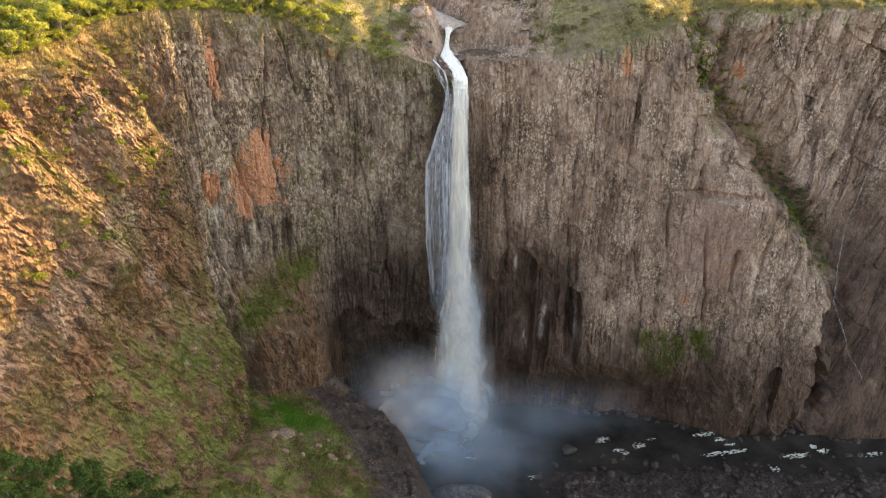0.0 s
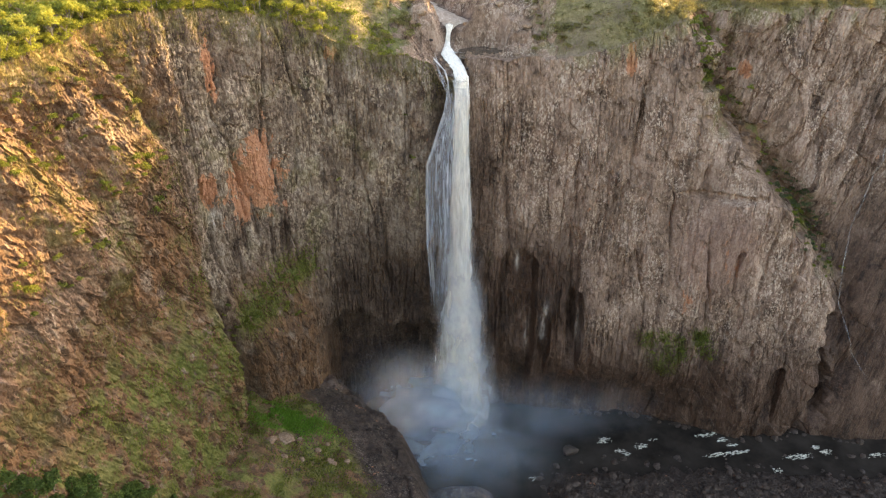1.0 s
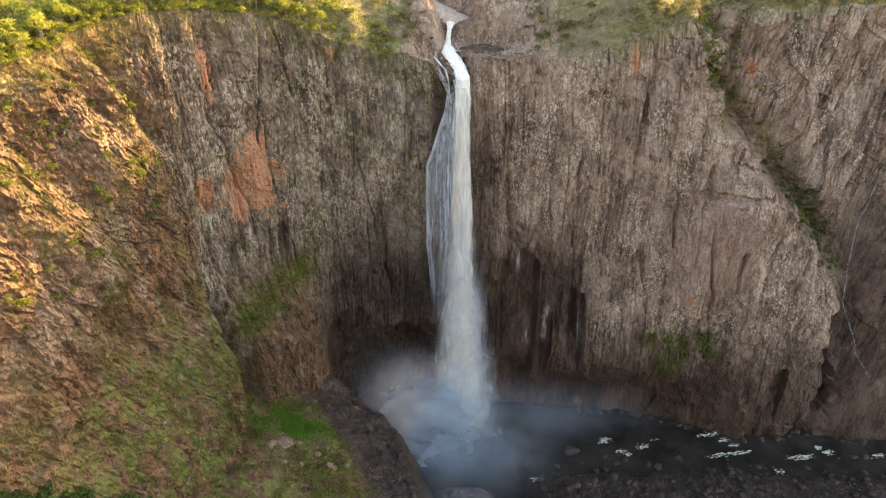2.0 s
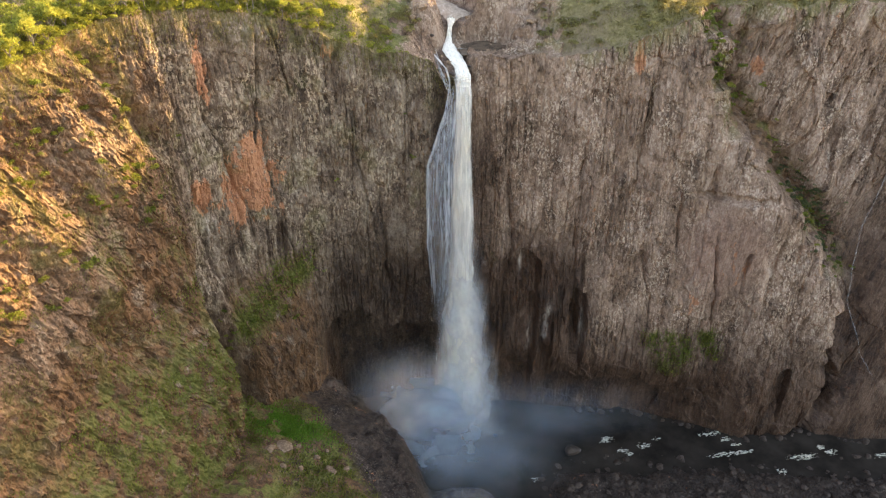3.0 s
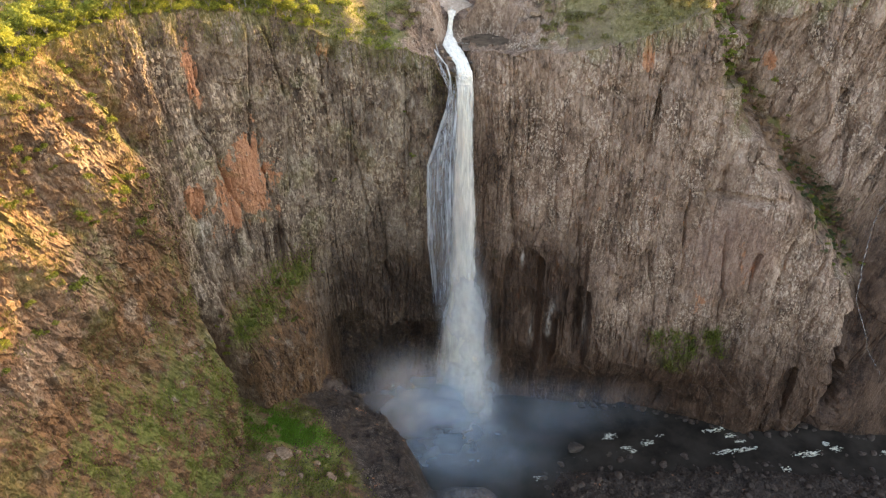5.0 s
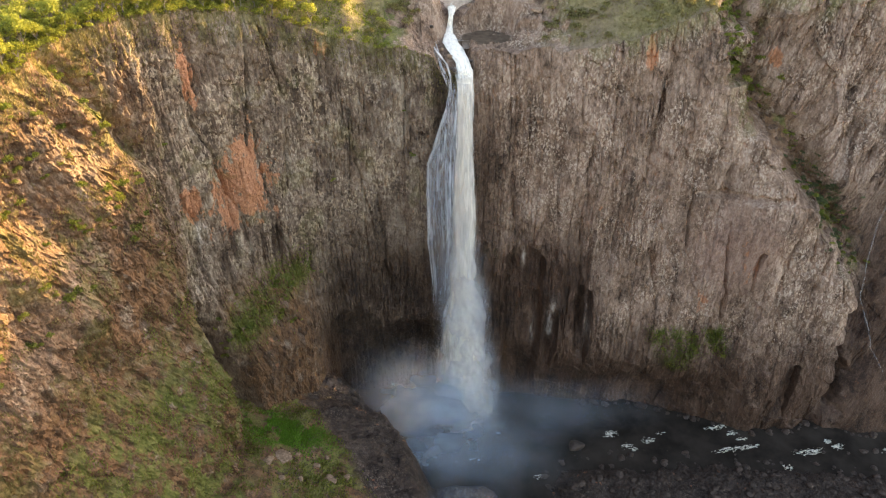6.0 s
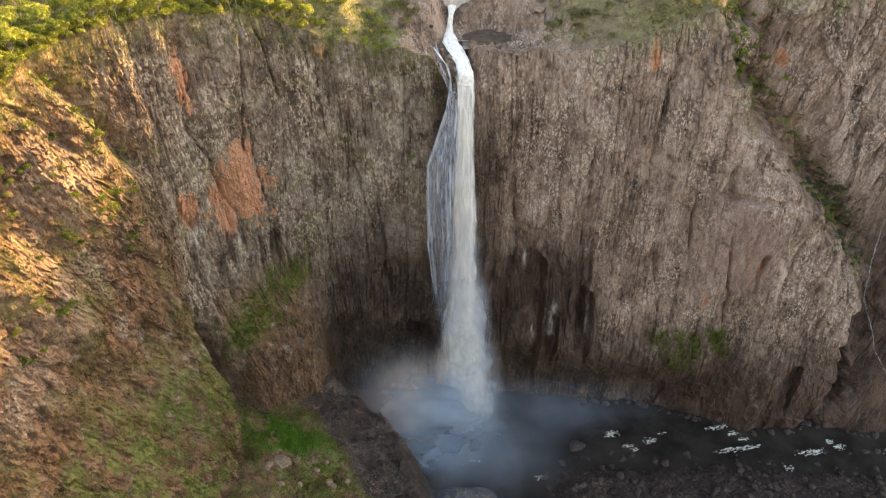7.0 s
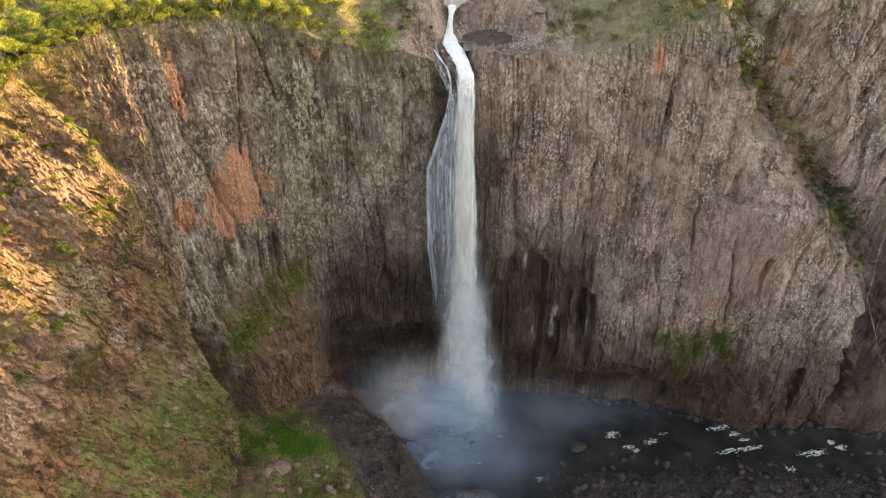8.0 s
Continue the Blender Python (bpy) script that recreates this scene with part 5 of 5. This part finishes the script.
tufts("plateau_grass", on_sheet(PX, PY, PZ, (1 - bare_l) * far * (0.3 + smooth(fbm(PX / 9, PY / 9, 0.0, 3, 410), -0.1, 0.2)), 22000, 411), 0.9, leaf_tree, "rough yellow-green grass on the plateau", 412)
tufts("scrub_grass", on_sheet(PX2, PY2, PZ2, (1 - bare_r) * (R < 70) * (PX2 < 330), 16000, 413), 0.8, leaf_scrub, "olive rough grass above the cliff", 414)

chute_w = (chute(138, 5, 84, 72) + chute(150, 3, 86, 60) + chute(158, 4, 82, 62) + 1.5 * chute(174, 5, 86, 66) + 0.4 * chute(143, 7, 66, 50)) * (X < 200)
tufts("chute_grass", on_sheet(X, Yr - 0.3, Zr, chute_w, 2600, 415), 0.8, leaf_grass, "bright green grass hanging in wet chutes of the cliff", 416)

# ---------------- boulders ----------------
def boulder_mesh(seed, flat=0.7, fine=3):
    bm = bmesh.new()
    bmesh.ops.create_icosphere(bm, subdivisions=fine, radius=1.0)
    g = np.random.default_rng(seed)
    cuts = [(Vector(g.normal(size=3)).normalized(), 0.62 + 0.25 * g.random()) for _ in range(9)]
    for v in bm.verts:
        for n_, d in cuts:
            over = v.co.dot(n_) - d
            if over > 0:
                v.co -= n_ * over * 0.92
        v.co *= 1 + 0.08 * noise.noise(v.co * 2.3 + Vector((seed, 0, 0)))
        v.co.z *= flat
    me = bpy.data.meshes.new("boulder")
    bm.to_mesh(me)
    bm.free()
    me.update()
    return me


stone_mat, nt, b = material("pale_boulder_stone", 0.9)
pv = position(nt, 1, 1, 1)
nt.links.new(ramp(nt, noise_of(nt, pv, 0.7, 6, 0.7), [(0.3, (0.14, 0.088, 0.052)), (0.5, (0.30, 0.19, 0.115)), (0.7, (0.45, 0.315, 0.21))]), b.inputs["Base Color"])
relief(nt, b, noise_of(nt, pv, 1.2, 6, 0.7), 0.8, 0.5)
wet_stone, nt, b = material("dark_river_stone", 0.55)
oi = nt.nodes.new("ShaderNodeObjectInfo")
pv = position(nt, 1, 1, 1)
nt.links.new(mixed(nt, 1.0, ramp(nt, noise_of(nt, pv, 0.8, 6, 0.7), [(0.3, (0.032, 0.022, 0.016)), (0.7, (0.14, 0.094, 0.066))]), ramp(nt, oi.outputs["Random"], [(0, (0.6, 0.6, 0.6)), (1, (1, 1, 1))]), "MULTIPLY"), b.inputs["Base Color"])
relief(nt, b, noise_of(nt, pv, 1.2, 6, 0.7), 0.8, 0.5)
shapes = [boulder_mesh(500 + k) for k in range(6)]
shapes_wet = [boulder_mesh(520 + k, 0.7, 2) for k in range(6)]
for me in shapes:
    me.materials.append(stone_mat)
for me in shapes_wet:
    me.materials.append(wet_stone)


def boulder(mesh, x, y, z, sx, sy, sz, label, group, turn):
    ob = new("boulder", mesh)
    ob.matrix_basis = pose(x, y, z, 0, 0, turn) @ Matrix.Diagonal((sx, sy, sz, 1))
    return tagged(ob, label, "boulder", group)


for k, (px, py, s, q) in enumerate([(-86, 297, 6.4, 0.45), (-91, 290, 3.2, 0.7), (-60, 291, 2.6, 0.8), (-62, 293, 3.4, 0.7), (-70, 301, 2.0, 0.9), (-80, 304, 1.6, 0.9), (-54, 298, 2.2, 0.8), (-76, 288, 1.8, 0.8), (-66, 309, 1.5, 0.9), (-84, 283, 2.2, 0.7)]):
    boulder(shapes[k % 6], px, py, float(floor_height(np.array(px), np.array(py))) + 0.3 * s * q, s, s * 0.8, s * q, "pale brown boulder lying in the shelf grass", "boulders on the grassy shelf", 40 * k)
for k, (px, py, s, q) in enumerate([(-13, 440, 3.4, 0.8), (-18, 436, 2.6, 0.8), (14, 455, 3.0, 0.8), (22, 458, 3.6, 0.7), (34, 456, 3.4, 0.8), (49, 439, 4.0, 0.55), (54, 446, 2.8, 0.8), (-6, 429, 2.2, 0.8), (-2, 425, 1.7, 0.9), (2.5, 419, 2.0, 0.9), (20, 424, 2.4, 0.4), (42, 422, 2.4, 0.4), (30, 419, 1.6, 0.6), (-22, 428, 1.9, 0.8)]):
    boulder(shapes[k % 6], px, py, lip_top(px, py) + 0.25 * s * q, s, s * 0.8, s * q, "rounded pale brown rock beside the stream lip", "rocks round the lip", 57 * k)
boulder(shapes_wet[2], 88, 374, 2.2, 7.0, 4.6, 4.4, "dark wet boulder in the river bed", "river boulders", 20)
for k, (px, py, s) in enumerate([(-3.2, 420, 1.7), (-1.6, 416, 1.3), (-4.6, 425, 1.5), (-0.4, 411.5, 1.0), (-7.5, 433, 1.6), (8.6, 427, 1.2), (13.4, 413, 1.4), (1.0, 414, 1.5), (3.4, 409.5, 1.6), (4.6, 407, 1.4)]):
    boulder(shapes_wet[k % 6], px, py, lip_top(px, py) + 0.3 * s, s, s * 0.85, s * 0.8, "dark wet rock parting the water at the lip", "wet rocks in the lip", 71 * k)
count = 0
while count < 300:
    px, py = 62 + 235 * rnd.random(), 328 + 44 * rnd.random()
    if rnd.random() > (1.0 if py < 356 else 0.5):
        continue
    s = 0.8 + 2.6 * rnd.random() ** 2.5
    pz = max(float(floor_height(np.array(px), np.array(py))), -0.6)
    boulder(shapes_wet[count % 6], px, py, pz + 0.2 * s, s, s * 0.8, s * 0.75, "dark wet boulder in the river bed", "river boulders", rnd.random() * 360)
    count += 1
for k in range(46):
    px = 95 + 205 * rnd.random()
    py = on_east(px, 1.0)[1] - 1.5 - 3 * rnd.random()
    s = 1.2 + 2.6 * rnd.random() ** 2
    boulder(shapes_wet[k % 6], px, py, 0.1 * s, s, s * 0.8, s * 0.7, "dark wet boulder at the foot of the cliff", "boulders at the cliff foot", rnd.random() * 360)
g = np.random.default_rng(77)
pebble = np.stack([60 + 240 * g.random(9000), 322 + 42 * g.random(9000), np.zeros(9000)], -1)
pebble[:, 2] = floor_height(pebble[:, 0], pebble[:, 1])
tagged(droplets("rubble", pebble[pebble[:, 2] > -0.6], 0.7, wet_stone, None, "dark broken rubble along the river", 78), category="rubble")
scree = np.stack([-90 + 70 * g.random(2500), 270 + 100 * g.random(2500), np.zeros(2500)], -1)
scree[:, 2] = floor_height(scree[:, 0], scree[:, 1])
tagged(droplets("scree", scree, 0.45, wet_stone, None, "small dark stones on the shelf", 79), category="rubble")
